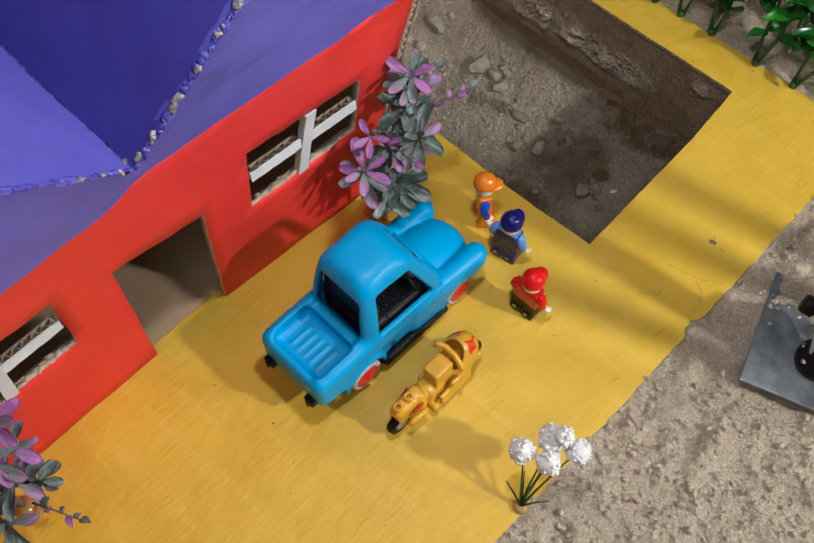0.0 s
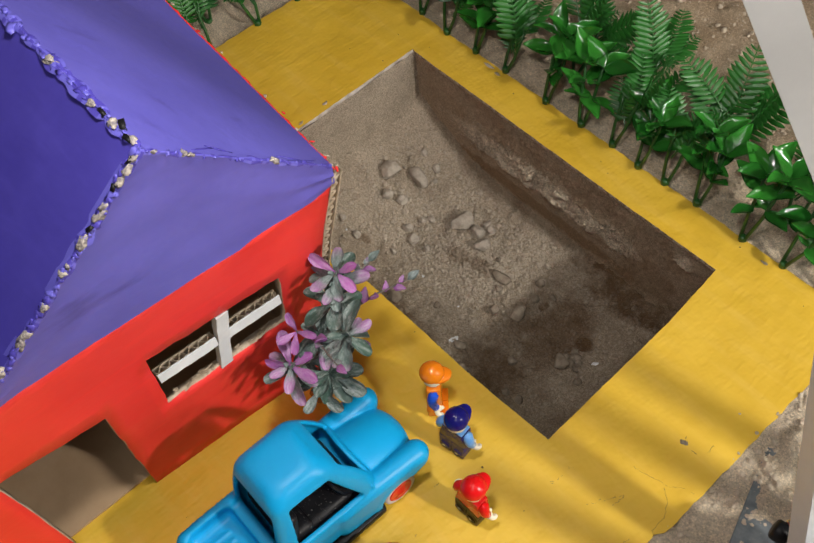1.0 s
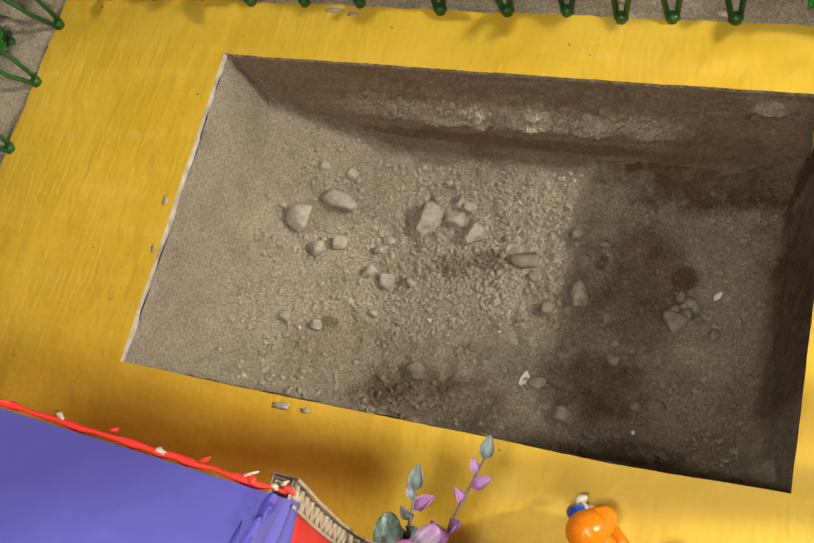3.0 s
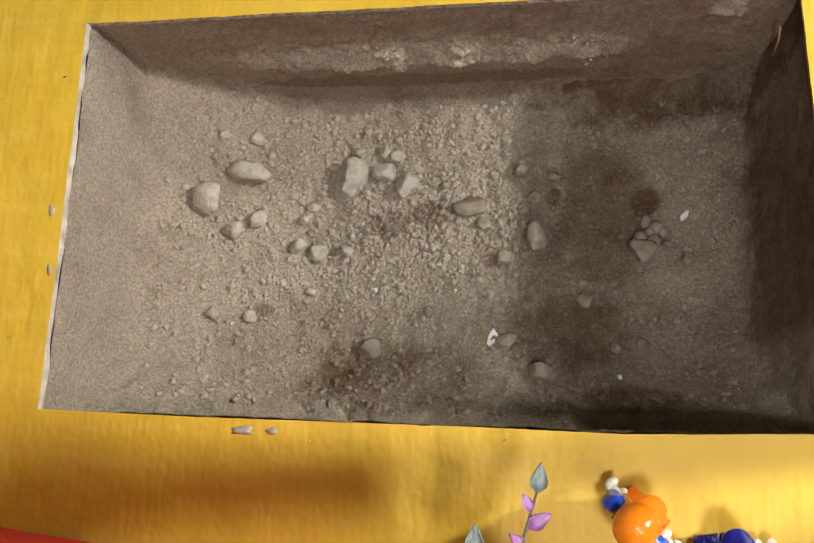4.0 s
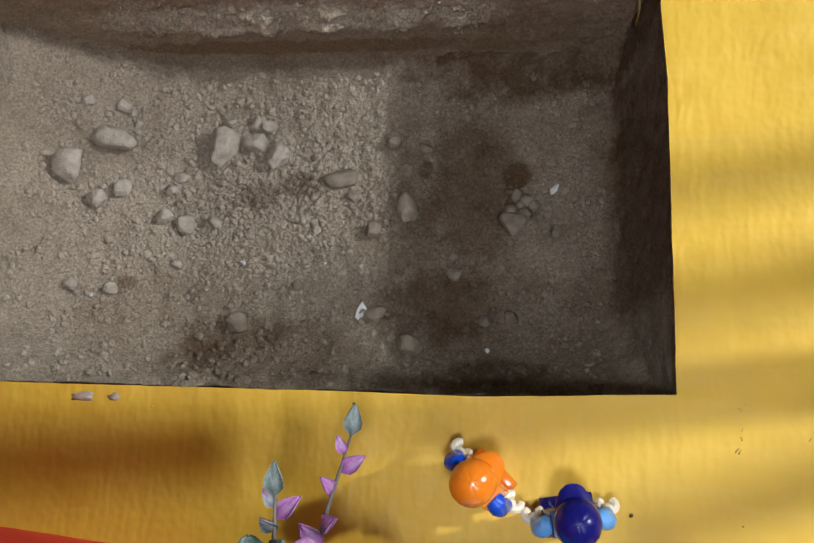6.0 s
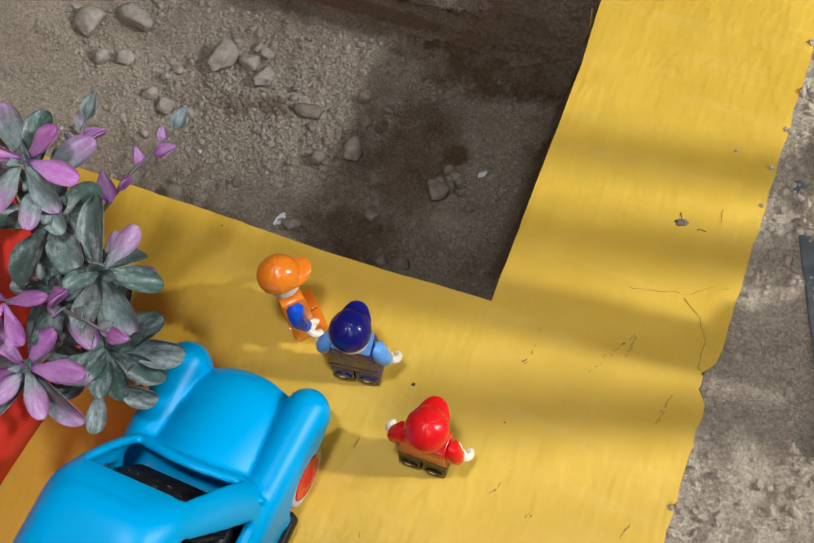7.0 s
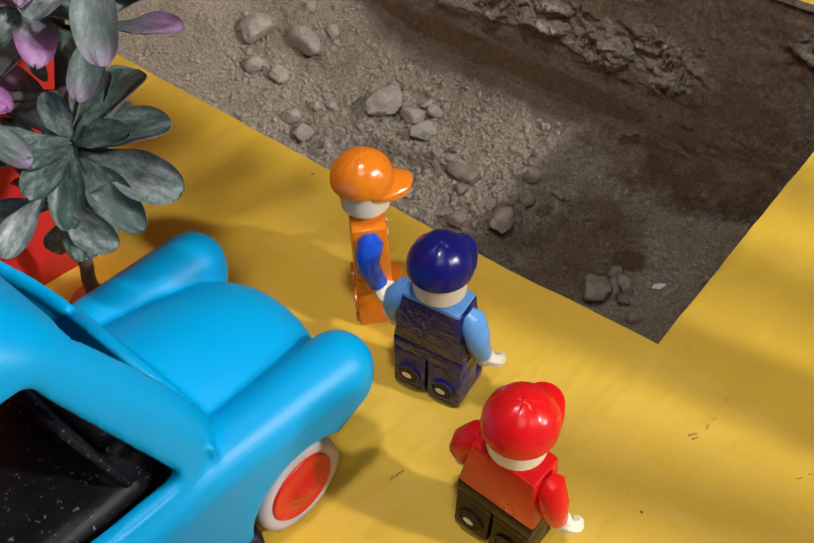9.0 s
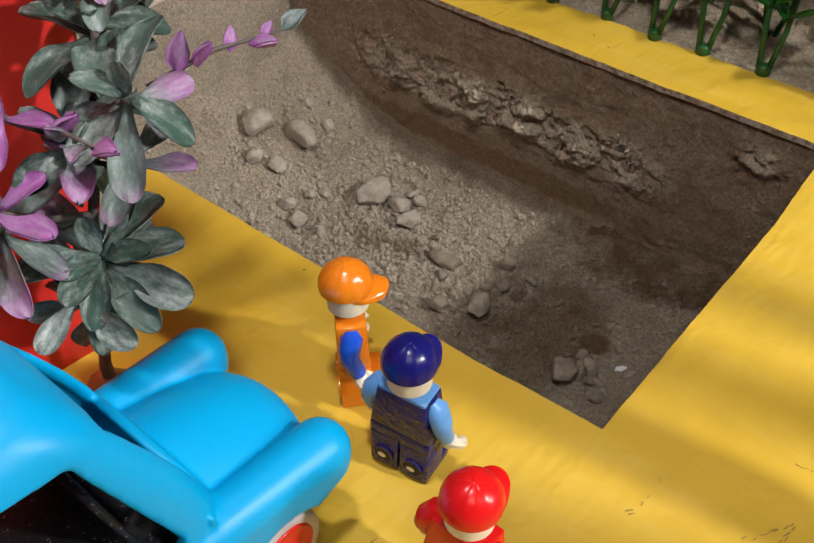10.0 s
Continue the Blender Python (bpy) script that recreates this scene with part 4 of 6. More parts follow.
    # dark brush strokes beside the ridge
    for s, off, turn in ((0.62, 0.005, -0.3), (0.70, 0.004, 0.2), (0.15, 0.002, 0.1), (0.24, 0.003, -0.1)):
        bm = bmesh.new()
        p = A0.lerp(AP, s) + Vector((-off, 0, 0.0002))
        slope = Matrix(((A0 - AP).normalized(), Vector((-1, 0, 0)), north.normalized())).transposed().to_4x4()
        ball(bm, Matrix.Translation(p) @ slope @ Euler((0, 0, turn)).to_matrix().to_4x4() @ Matrix.Diagonal((0.0060, 0.0004, 0.0002, 1)), 2, 0, 0.8, s * 40)
        part("brush_stroke", bm, DEEP_PURPLE, home, "dark purple brush stroke")
    # thin line of red paint and bare card where the side wall meets the eave
    bm = bmesh.new()
    end = back(A0, 0.012, 0.012)
    run = [A0.lerp(end, k / 90) + Vector((0, 0.0010 + 0.0006 * fbm(k, 0, 0, 0.7), -0.0030 + 0.0006 * fbm(k, 3, 0, 0.7))) for k in range(91)]
    tube(bm, run, [0.0004 + 0.0007 * max(0.0, 0.3 + fbm(k, 7, 1, 0.83)) for k in range(91)], 7)
    part("wall_edge", bm, [RED, CARD_EDGE], home, "red card edge under the eave")
    rim = random.Random(31)
    for k in range(14):
        q = run[int(60 * (k / 14) ** 2.2)]
        bm = bmesh.new()
        ball(bm, pose(q.x + rim.uniform(-0.002, 0.002), q.y + rim.uniform(0.0002, 0.0014), q.z + 0.0008, rim.uniform(-25, 25), rim.uniform(-20, 20), rim.uniform(-35, 35)) @ Matrix.Diagonal((rim.uniform(0.0006, 0.0018), rim.uniform(0.0003, 0.0008), 0.0004, 1)), 2, 0, 0.9, k)
        part("torn_scrap", bm, RED if k % 2 else CARD_EDGE, home, "torn card scrap at the eave")


house()


# ---- toy pickup truck ----
def truck_body(x, y, z):
    ax = abs(x)
    lower = smin(rbox(x, y, z, (0, -16, 23.5), (22.2, 39, 15.5), 6), rbox(x, y, z, (0, 31, 17.5), (21.6, 18, 9), 4), 6)
    bed = rbox(x, y, z, (0, -43.5, 26.5), (23.4, 19.0, 12.5), 5.5)
    zz = np.clip((z - 34) / 42, 0, 1)
    hw, y0, y1 = 22.4 - 5.5 * zz ** 1.6, -28.5 + 6.5 * zz ** 1.6, 29 - 18.5 * zz ** 1.3
    cab = smax(smax(ax - hw, smax(y0 - y, y - y1, 7), 8), smax(z - 79.5 + 0.004 * ax ** 2, 22 - z, 9), 9)
    hood = smax(smax(y - 59.0 + ax ** 2 / 85, z - 40.5 + 0.0058 * (y - 15) ** 2 + 0.026 * ax ** 2, 9), smax(ax - 18.5, 14 - y, 2), 2)
    hood = smax(hood, 20 - z, 2)
    axis = 30.5 - 3.7 * np.clip((y - 6) / 48, 0, 1)
    wing = capsule(ax + 0.06 * np.maximum(axis - z, 0), y, np.maximum(z, axis), (18.4, 6, 30.5), (19.9, 53.2, 26.8), 6.4, 6.7)
    wing = smax(wing, 8 - z, 2)
    nose = rbox(x, y, z, (0, 40, 17), (18, 11, 8), 5)
    d = smin(lower, bed, 3)
    d = smin(d, cab, 4)
    d = smin(d, nose, 3)
    d = smin(d, hood, 0.7)
    d = smin(d, wing, 0.6)
    for yc in (38, -32):
        arch = smax(np.sqrt((y - yc) ** 2 + (z - 10.0) ** 2) - 12.2, 14.5 - ax, 1.0)
        lip = smax(smax(np.sqrt((y - yc) ** 2 + (z - 10.0) ** 2) - 14.4, ax - 24.2, 1.5), 17 - ax, 1)
        d = smin(d, smax(lip, 7 - z, 1), 3)
        d = smax(d, -arch, 1.0)
    d = smax(d, 8.0 - z, 1.5)
    d = smax(d, 19.5 + (y - 49) * 0.40 - z + np.where(y > 47, 0.0, -20.0), 1.5)
    # rear valance swept up, door and wing seams
    d = smax(d, 15.0 - z + np.where(y < -47, 0.0, -9.0), 1.2)
    d = smin(d, smax(abs(y - 24.5) - 0.6, smax(ax - 23.2, abs(z - 25) - 13, 1), 1), 0.5)
    d = smin(d, smax(abs(y + 17.5) - 0.5, smax(ax - 23.1, abs(z - 23) - 12, 1), 1), 0.5)
    tub = rbox(x, y, z, (0, -45, 41), (17.5, 12.5, 9.5), 4.0)
    d = smax(d, -tub, 2.0)
    for k in range(5):
        d = smin(d, capsule(x, y, z, (-9.6 + 4.8 * k, -52, 30.9), (-9.6 + 4.8 * k, -40, 31.1), 0.75, 0.75), 1.2)
    d = smin(d, np.sqrt((x + 12.5) ** 2 + (y + 31) ** 2 + (z - 38.5) ** 2) - 1.2, 0.6)
    # hollow cab with its openings
    hollow = smax(smax(ax - hw + 2.4, smax(y0 + 2.4 - y, y - y1 + 2.4, 5), 6), smax(z - 76.0, 26 - z, 5), 5)
    d = smax(d, -hollow, 0.8)
    t = np.clip((z - 37) / 29, 0, 1)
    side = smax(smax((-19.5 + 3.5 * t) - y, y - (18.5 - 11.5 * t), 3), smax(36.5 - z - 0.05 * y, z - 69.0 + 0.05 * y, 3), 3)
    d = smax(d, -smax(side, 10 - ax, 1), 0.9)
    rear = smax(smax(ax - 17.0 + 2.8 * t, 37.5 - z, 4), smax(z - 68.5, y + 14, 3), 4)
    d = smax(d, -rear, 0.9)
    wind = smax(smax(ax - 16.5 + 2.5 * t, 44.5 - 0.018 * ax ** 2 - z, 2), smax(z - 68, smax(6 - y, y - y1 - 1.2, 1), 3), 2.5)
    d = smax(d, -wind, 0.9)
    return d


def truck():
    car = thing("toy_pickup_truck", pose(-0.0537, -0.1150, 0.0, 0, 0, -0.5), "glossy cyan plastic toy pickup truck with red wheels", "toy truck")
    mesh_part("body", implicit("truck_body", truck_body, (-28, -68, 3), (28, 70, 82), 0.72), CYAN, car)
    bm = bmesh.new()
    box(bm, (0.0405, 0.094, 0.006), pose(0, 0.001, 0.0085), bevel=0.0012)
    for s in (-1, 1):
        box(bm, (0.0058, 0.047, 0.0050), pose(s * 0.0232, 0.0035, 0.0074), bevel=0.0012)
        for y in (-0.0185, 0.0250):
            lathe(bm, [(0.0022, 0), (0.0026, 0.0006), (0.0022, 0.0030)], pose(s * 0.0232, y, 0.0075))
    part("chassis", bm, BLACK, car, "black plastic chassis with side sills")
    bm = bmesh.new()
    box(bm, (0.037, 0.015, 0.020), pose(0, -0.0150, 0.030), bevel=0.003)
    box(bm, (0.037, 0.006, 0.026), pose(0, -0.0175, 0.046, -8), bevel=0.0025)
    part("seat", bm, SCUFFED, car, "black plastic bench seat")
    for name, size, m, bevel in (("cab_floor", (0.037, 0.040, 0.003), pose(0, 0.0, 0.0290), 0.001), ("dashboard", (0.034, 0.010, 0.013), pose(0, 0.0150, 0.0370, 20), 0.003),
                                 ("bulkhead", (0.0345, 0.0016, 0.026), pose(0, 0.0105, 0.0440, 14), 0.0006),
                                 ("seat_base", (0.0365, 0.036, 0.012), pose(0, -0.002, 0.0310), 0.003)):
        bm = bmesh.new()
        box(bm, size, m, bevel=bevel)
        part(name, bm, SCUFFED, car, "scuffed black plastic " + name.replace("_", " "))
    for s in (-1, 1):
        bm = bmesh.new()
        box(bm, (0.0065, 0.0060, 0.0060), pose(s * 0.0155, -0.0625, 0.0185), bevel=0.0010)
        box(bm, (0.0014, 0.0070, 0.0066), pose(s * 0.0155, -0.0630, 0.0185), bevel=0.0004)
        part("bumper_stub", bm, BLACK, car, "small ribbed black bumper block")
    for s in (-1, 1):
        for y in (0.038, -0.032):
            turn = pose(s * 0.0201, y, 0.0099, 0, 90 * s, 0)
            bm = bmesh.new()
            lathe(bm, [(0.0080, -0.0040), (0.0094, -0.0036), (0.0099, -0.0015), (0.0099, 0.0022), (0.0095, 0.0038), (0.0080, 0.0042), (0.0071, 0.0036)], turn, 36)
            wheel = part("wheel", bm, TYRE, car, "pale rubber tyre with red hub")
            bm = bmesh.new()
            lathe(bm, [(0.0072, 0.0030), (0.0072, 0.0040), (0.0068, 0.0043), (0.0062, 0.0040), (0.0030, 0.0043), (0.0022, 0.0051), (0.0012, 0.0055), (0.0004, 0.0056)], turn, 30)
            part("hub", bm, RIM, wheel, "red plastic hub cap")


truck()


# ---- three toy brick figures, each one plain moulded shape ----
def figure(m, top, arm, leg, cap, label, holes, dark, mats, head=0.0):
    """mats: the materials by slot; top, arm, leg, cap: their slots; slot 0 is cream; dark, holes: the slots of the sockets in the legs."""
    bm = bmesh.new()
    for s in (-1, 1):
        box(bm, (0.0074, 0.0078, 0.0100), pose(s * 0.0039, 0, 0.0052), leg, 0.0005)
        box(bm, (0.0074, 0.0040, 0.0032), pose(s * 0.0039, 0.0050, 0.0017), leg, 0.0004)
        lathe(bm, [(0.0027, 0), (0.0027, 0.0006), (0.0022, 0.0007), (0.0020, 0.0003)], pose(s * 0.0039, -0.0038, 0.0046, 90), 16, leg)
        lathe(bm, [(0.0020, 0), (0.0020, 0.00040)], pose(s * 0.0039, -0.0040, 0.0046, 90), 14, dark)
        lathe(bm, [(0.0011, 0), (0.0011, 0.00046)], pose(s * 0.0039 - 0.0003, -0.0040, 0.0042, 90) @ Matrix.Diagonal((1, 0.7, 1, 1)), 12, holes)
        lathe(bm, [(0.0039, -0.0036), (0.0039, 0.0036)], pose(s * 0.0039, 0, 0.0104, 0, 90), 18, leg)
    box(bm, (0.0156, 0.0078, 0.0034), pose(0, 0, 0.0130), leg, 0.0004)
    vs = box(bm, (0.0156, 0.0078, 0.0128), pose(0, 0, 0.0210), top, 0.0006)
    for v in vs:
        if v.co.z > 0.02:
            v.co.x *= 0.80
            v.co.y *= 0.93
    lathe(bm, [(0.0031, 0.0268), (0.0031, 0.0290)], Matrix(), 18, 0)
    lathe(bm, [(0.0040, 0.0284), (0.0050, 0.0296), (0.0051, 0.0350), (0.0044, 0.0372), (0.0026, 0.0376)], Matrix(), 24, 0)
    for s in (-1, 1):
        a, b, c = Vector((s * 0.0070, 0.0, 0.0248)), Vector((s * 0.0093, -0.0010, 0.0200)), Vector((s * 0.0095, 0.0008, 0.0152))
        tube(bm, [a + Vector((-s * 0.0012, 0, 0.0010)), a, a.lerp(b, 0.5) + Vector((s * 0.0006, -0.0004, 0)), b, c], [0.0016, 0.0027, 0.0026, 0.0023, 0.0020], 14, arm)
        h = c + Vector((s * 0.0006, 0.0008, -0.0020))
        tube(bm, [c, h], [0.0017, 0.0021], 10, 0)
        ring = [h + Vector((s * 0.0002, 0.0012, -0.0006)) + 0.0023 * Vector((math.cos(t), math.sin(t) * 0.8, -0.55 * math.sin(t))) for t in np.linspace(2.2, 7.0, 11)]
        tube(bm, ring, 0.0013, 8, 0)
    if mats[arm] is SKY:
        box(bm, (0.0118, 0.0070, 0.0016), pose(0, 0, 0.0273), arm, 0.0004)
    # peaked cap: crown with seams and button, brim in front
    before = set(bm.verts)
    vs = bmesh.ops.create_uvsphere(bm, u_segments=36, v_segments=20, radius=1)["verts"]
    drop = [v for v in vs if v.co.z < -0.30]
    bmesh.ops.delete(bm, geom=drop, context="VERTS")
    vs = [v for v in vs if v.is_valid]
    for v in vs:
        ang = math.atan2(v.co.y, v.co.x)
        g = 1 - 0.018 * max(0.0, 1 - abs(((ang / (math.pi / 3)) % 1) - 0.5) * 14) * (v.co.z > 0)
        v.co = Vector((v.co.x * 0.0062 * g, v.co.y * 0.0065 * g - 0.0002, 0.0362 + v.co.z * 0.0061 * g))
        for f in v.link_faces:
            f.material_index = cap
    ball(bm, Matrix.Translation((0, -0.0002, 0.0419)) @ Matrix.Diagonal((0.0009, 0.0009, 0.0005, 1)), 2, cap)
    n, rows = 14, []
    for k in range(6):
        t = k / 5
        w, y, z = 0.0054 * (1 - 0.30 * t ** 2.5), 0.0040 + 0.0058 * t, 0.0356 - 0.0009 * t
        rows.append([(w * math.sin(q), y - 0.0022 * (1 - math.cos(q)) * 1.5, z - 0.0013 * abs(math.sin(q)) ** 2) for q in np.linspace(-1.35, 1.35, n)])
    up = [[bm.verts.new((p[0], p[1], p[2] + 0.0004)) for p in r] for r in rows]
    dn = [[bm.verts.new((p[0], p[1], p[2] - 0.0005)) for p in r] for r in rows]
    for k in range(5):
        for i in range(n - 1):
            bm.faces.new((up[k][i], up[k][i + 1], up[k + 1][i + 1], up[k + 1][i])).material_index = cap
            bm.faces.new((dn[k][i], dn[k + 1][i], dn[k + 1][i + 1], dn[k][i + 1])).material_index = cap
        for i in (0, n - 1):
            bm.faces.new((up[k][i], up[k + 1][i], dn[k + 1][i], dn[k][i])).material_index = cap
    for i in range(n - 1):
        bm.faces.new((up[5][i], up[5][i + 1], dn[5][i + 1], dn[5][i])).material_index = cap
    bmesh.ops.rotate(bm, verts=[v for v in bm.verts if v not in before], cent=(0, 0, 0), matrix=Euler((0, 0, radians(head))).to_matrix())
    bmesh.ops.recalc_face_normals(bm, faces=bm.faces[:])
    ob = part("toy_figure", bm, mats, smooth="angle")
    ob.matrix_world = m @ Matrix.Scale(1.01, 4)
    return tagged(ob, label, "toy figure", "toy figures at the pit")


figure(pose(-0.0562, -0.0288, 0, 0, 0, -42), 1, 2, 1, 1, "orange brick figure with blue arms and peaked orange cap", 3, 3, [CREAM, ORANGE, ROYAL, BROWN])
figure(pose(-0.0308, -0.0381, 0, 0, 3, 20), 3, 2, 3, 1, "navy brick figure with pale blue arms and navy cap", 0, 4, [CREAM, NAVY, SKY, NAVY_DAUBED, BROWN], -10)
figure(pose(0.0000, -0.0567, 0, 0, 4, 14), 1, 1, 2, 1, "red brick figure with dark brown legs and red cap", 0, 3, [CREAM, FIG_RED, BROWN, BLACK], -12)


# ---- leaves and plants ----
def leaf_mesh(name, length, width, shape, cup, droop, thick=0.0005, rows=12, cols=4, material=None):
    """A thin leaf along +y from its foot, cupped across and drooping along, with an upper and a lower skin."""
    co, fs = [], []
    for layer in (1, -1):
        for j in range(rows + 1):
            t = 1 - (1 - j / rows) ** 1.7
            w = width / 2 * max(0.03, shape(min(t, 0.985))) * (1 if j < rows else 0.25)
            for i in range(cols + 1):
                s = 2 * i / cols - 1
                z = cup * width * (s * s * shape(t)) - droop * length * t * t + 0.03 * length * math.sin(7 * t + 3 * s)
                co.append((w * s, length * t, z + layer * thick / 2 * (1 - 0.7 * abs(s)) * min(1, 0.35 + 6 * t * (1 - t))))
    m1 = (rows + 1) * (cols + 1)
    for j in range(rows):
        for i in range(cols):
            a = j * (cols + 1) + i
            q = (a, a + 1, a + cols + 2, a + cols + 1)
            fs += [q, tuple(m1 + k for k in reversed(q))]
    rim = [j * (cols + 1) for j in range(rows + 1)] + [rows * (cols + 1) + i for i in range(1, cols + 1)] + [j * (cols + 1) + cols for j in range(rows - 1, -1, -1)]
    for a, b in zip(rim, rim[1:]):
        fs.append((b, a, m1 + a, m1 + b))
    me = from_lists(name, co, fs)
    me.polygons.foreach_set("use_smooth", [True] * len(me.polygons))
    me.materials.append(material)
    return me


def aim(p, yaw, pitch, roll=0.0, scale=1.0):
    """A pose at p whose +y points along yaw (degrees from +x) and pitch above level."""
    return Matrix.Translation(p) @ Euler((0, 0, radians(yaw - 90))).to_matrix().to_4x4() @ Euler((radians(pitch), 0, 0)).to_matrix().to_4x4() @ Euler((0, radians(roll), 0)).to_matrix().to_4x4() @ Matrix.Scale(scale, 4)


spoon = lambda t: 0.20 + 0.80 * min(1.0, (t / 0.55)) ** 1.4 if t < 0.55 else math.sqrt(max(0.0, 1 - ((t - 0.55) / 0.452) ** 3.4))
oval = lambda t: math.sin(math.pi * t ** 0.82) ** 0.9 * (1 - 0.25 * t) + 0.05
ovate = lambda t: math.sin(math.pi * min(1.0, t) ** 0.86) ** 0.85 * (1 - 0.12 * t) + 0.04
LEAVES = {
    "sage": [leaf_mesh("sage_leaf", 0.0165, w, spoon, 0.17, d, 0.0014, material=SAGE) for d, w in ((0.05, 0.0074), (0.26, 0.0080), (-0.12, 0.0068), (0.40, 0.0072))],
    "tip": [leaf_mesh("tipped_leaf", 0.0175, 0.0068, spoon, 0.16, d, 0.0009, material=SAGE_TIP) for d in (0.05, 0.18, -0.12)],
    "mauve": [leaf_mesh("mauve_leaf", 0.0168, 0.0066, spoon, 0.10, d, 0.0018, material=MAUVE) for d in (0.10, 0.28, -0.05)],
    "bud": [leaf_mesh("bud_leaf", 0.0095, 0.0058, oval, 0.20, d, 0.0026, rows=6, material=SAGE_TIP) for d in (0.0, 0.1)],
    "twig": [leaf_mesh("twig_leaf", 0.0095, 0.0056, oval, 0.20, d, 0.0030, rows=6, material=MAUVE) for d in (0.0, 0.1)],
    "waxy": [leaf_mesh("waxy_leaf", 0.0215, w, ovate, 0.16, d, 0.0007, cols=6, material=WAXY) for d, w in ((0.02, 0.0112), (0.20, 0.0120), (-0.10, 0.0098))],
}


def leaf(parent, kind, m, rng):
    ob = new("leaf", rng.choice(LEAVES[kind]))
    ob.parent = parent
    ob.matrix_basis = m
    return ob


def sage_plant(x, y, label, seed, trunk, whorls, twigs):
    """trunk: places that the main stem climbs through; whorls: (x, y, z, leaf kind, count, pitch, scale, turn)."""
    rng = random.Random(seed)
    foot = Vector((x, y, 0))
    plant = thing("artificial_plant", pose(x, y, 0), label, "plant", "artificial sage plants")
    bm = bmesh.new()
    ball(bm, Matrix.Translation((0, 0, 0.0015)) @ Matrix.Diagonal((0.0065, 0.0055, 0.0035, 1)), 2, 0, 0.3, seed)
    ball(bm, Matrix.Translation((0.006, 0.003, 0.0008)) @ Matrix.Diagonal((0.004, 0.0045, 0.0018, 1)), 2, 0, 0.3, seed + 1)
    part("glue_blob", bm, GLUE, plant, "shiny amber glue blob")
    bm = bmesh.new()
    climb = [Vector((0, 0, 0.001))] + [Vector(p) - foot for p in trunk]
    fine = [a.lerp(b, k / 4) + Vector((rng.gauss(0, 0.0003), rng.gauss(0, 0.0003), 0)) for a, b in zip(climb, climb[1:]) for k in range(4)] + [climb[-1]]
    tube(bm, fine, [0.0017 - 0.0009 * k / len(fine) for k in range(len(fine))], 8)
    for wx, wy, wz, *_ in whorls:
        top = Vector((wx, wy, wz)) - foot
        root = min((p for p in fine if p.z < top.z), key=lambda p: (p - top + Vector((0, 0, 0.008))).length)
        if (top - root).length > 0.002:
            tube(bm, [root, root.lerp(top, 0.5) + Vector((0, 0, -0.0015)), top], [0.0009, 0.0008, 0.0008], 7)
    for a, b in twigs:
        tube(bm, [Vector(a) - foot, (Vector(a) + Vector(b)) / 2 - foot + Vector((0, 0, 0.002)), Vector(b) - foot], [0.0006, 0.0005, 0.0003], 6)
    part("stem", bm, TWIG, plant, "grey-purple wiry stems")
    for wx, wy, wz, kind, count, pitch, scale, turn in whorls:
        p = Vector((wx, wy, wz)) - foot
        # the rosette's face turns away from the wall
        face = Matrix.Translation(p) @ Matrix.Rotation(radians(rng.uniform(18, 34)), 4, Vector((math.sin(radians(35)), math.cos(radians(35)), 0))) @ Matrix.Translation(-p)
        for k in range(count):
            yaw = turn + 360 * k / max(1, count) + rng.uniform(-22, 22) * (count > 1)
            pick = kind if rng.random() > 0.22 else {"sage": "tip", "tip": "sage", "mauve": "tip"}[kind]
            leaf(plant, pick, face @ aim(p + Vector((0, 0, rng.uniform(-0.003, 0.002))), yaw, pitch + rng.uniform(-22, 26), rng.uniform(-32, 32), scale * rng.uniform(0.72, 1.1)), rng)
        if count > 4:
            if kind == "sage":
                for k in range(4):
                    leaf(plant, "sage", face @ aim(p - Vector((0, 0, 0.005)), turn + 35 + 90 * k + rng.uniform(-25, 25), rng.uniform(-42, -14), rng.uniform(-25, 25), scale * rng.uniform(0.65, 0.9)), rng)
            for k in range(3):
                leaf(plant, "bud" if kind != "sage" else "sage", face @ aim(p, turn + 120 * k + rng.uniform(-30, 30), rng.uniform(48, 78), 0, scale * rng.uniform(0.45, 0.65)), rng)
    for a, b in twigs:
        a, b = Vector(a) - foot, Vector(b) - foot
        d = b - a
        yaw = math.degrees(math.atan2(d.y, d.x))
        for t, side, lift, sc in ((1.0, 4, 25, 0.75), (0.86, 38, 20, 0.50), (0.74, -42, 10, 0.70), (0.6, 48, 55, 0.60), (0.35, -40, 60, 0.75), (0.2, 40, 50, 0.95)):
            leaf(plant, rng.choice(("twig", "bud", "bud")), aim(a.lerp(b, t), yaw + side, lift, rng.uniform(-30, 30), sc), rng)
    return plant


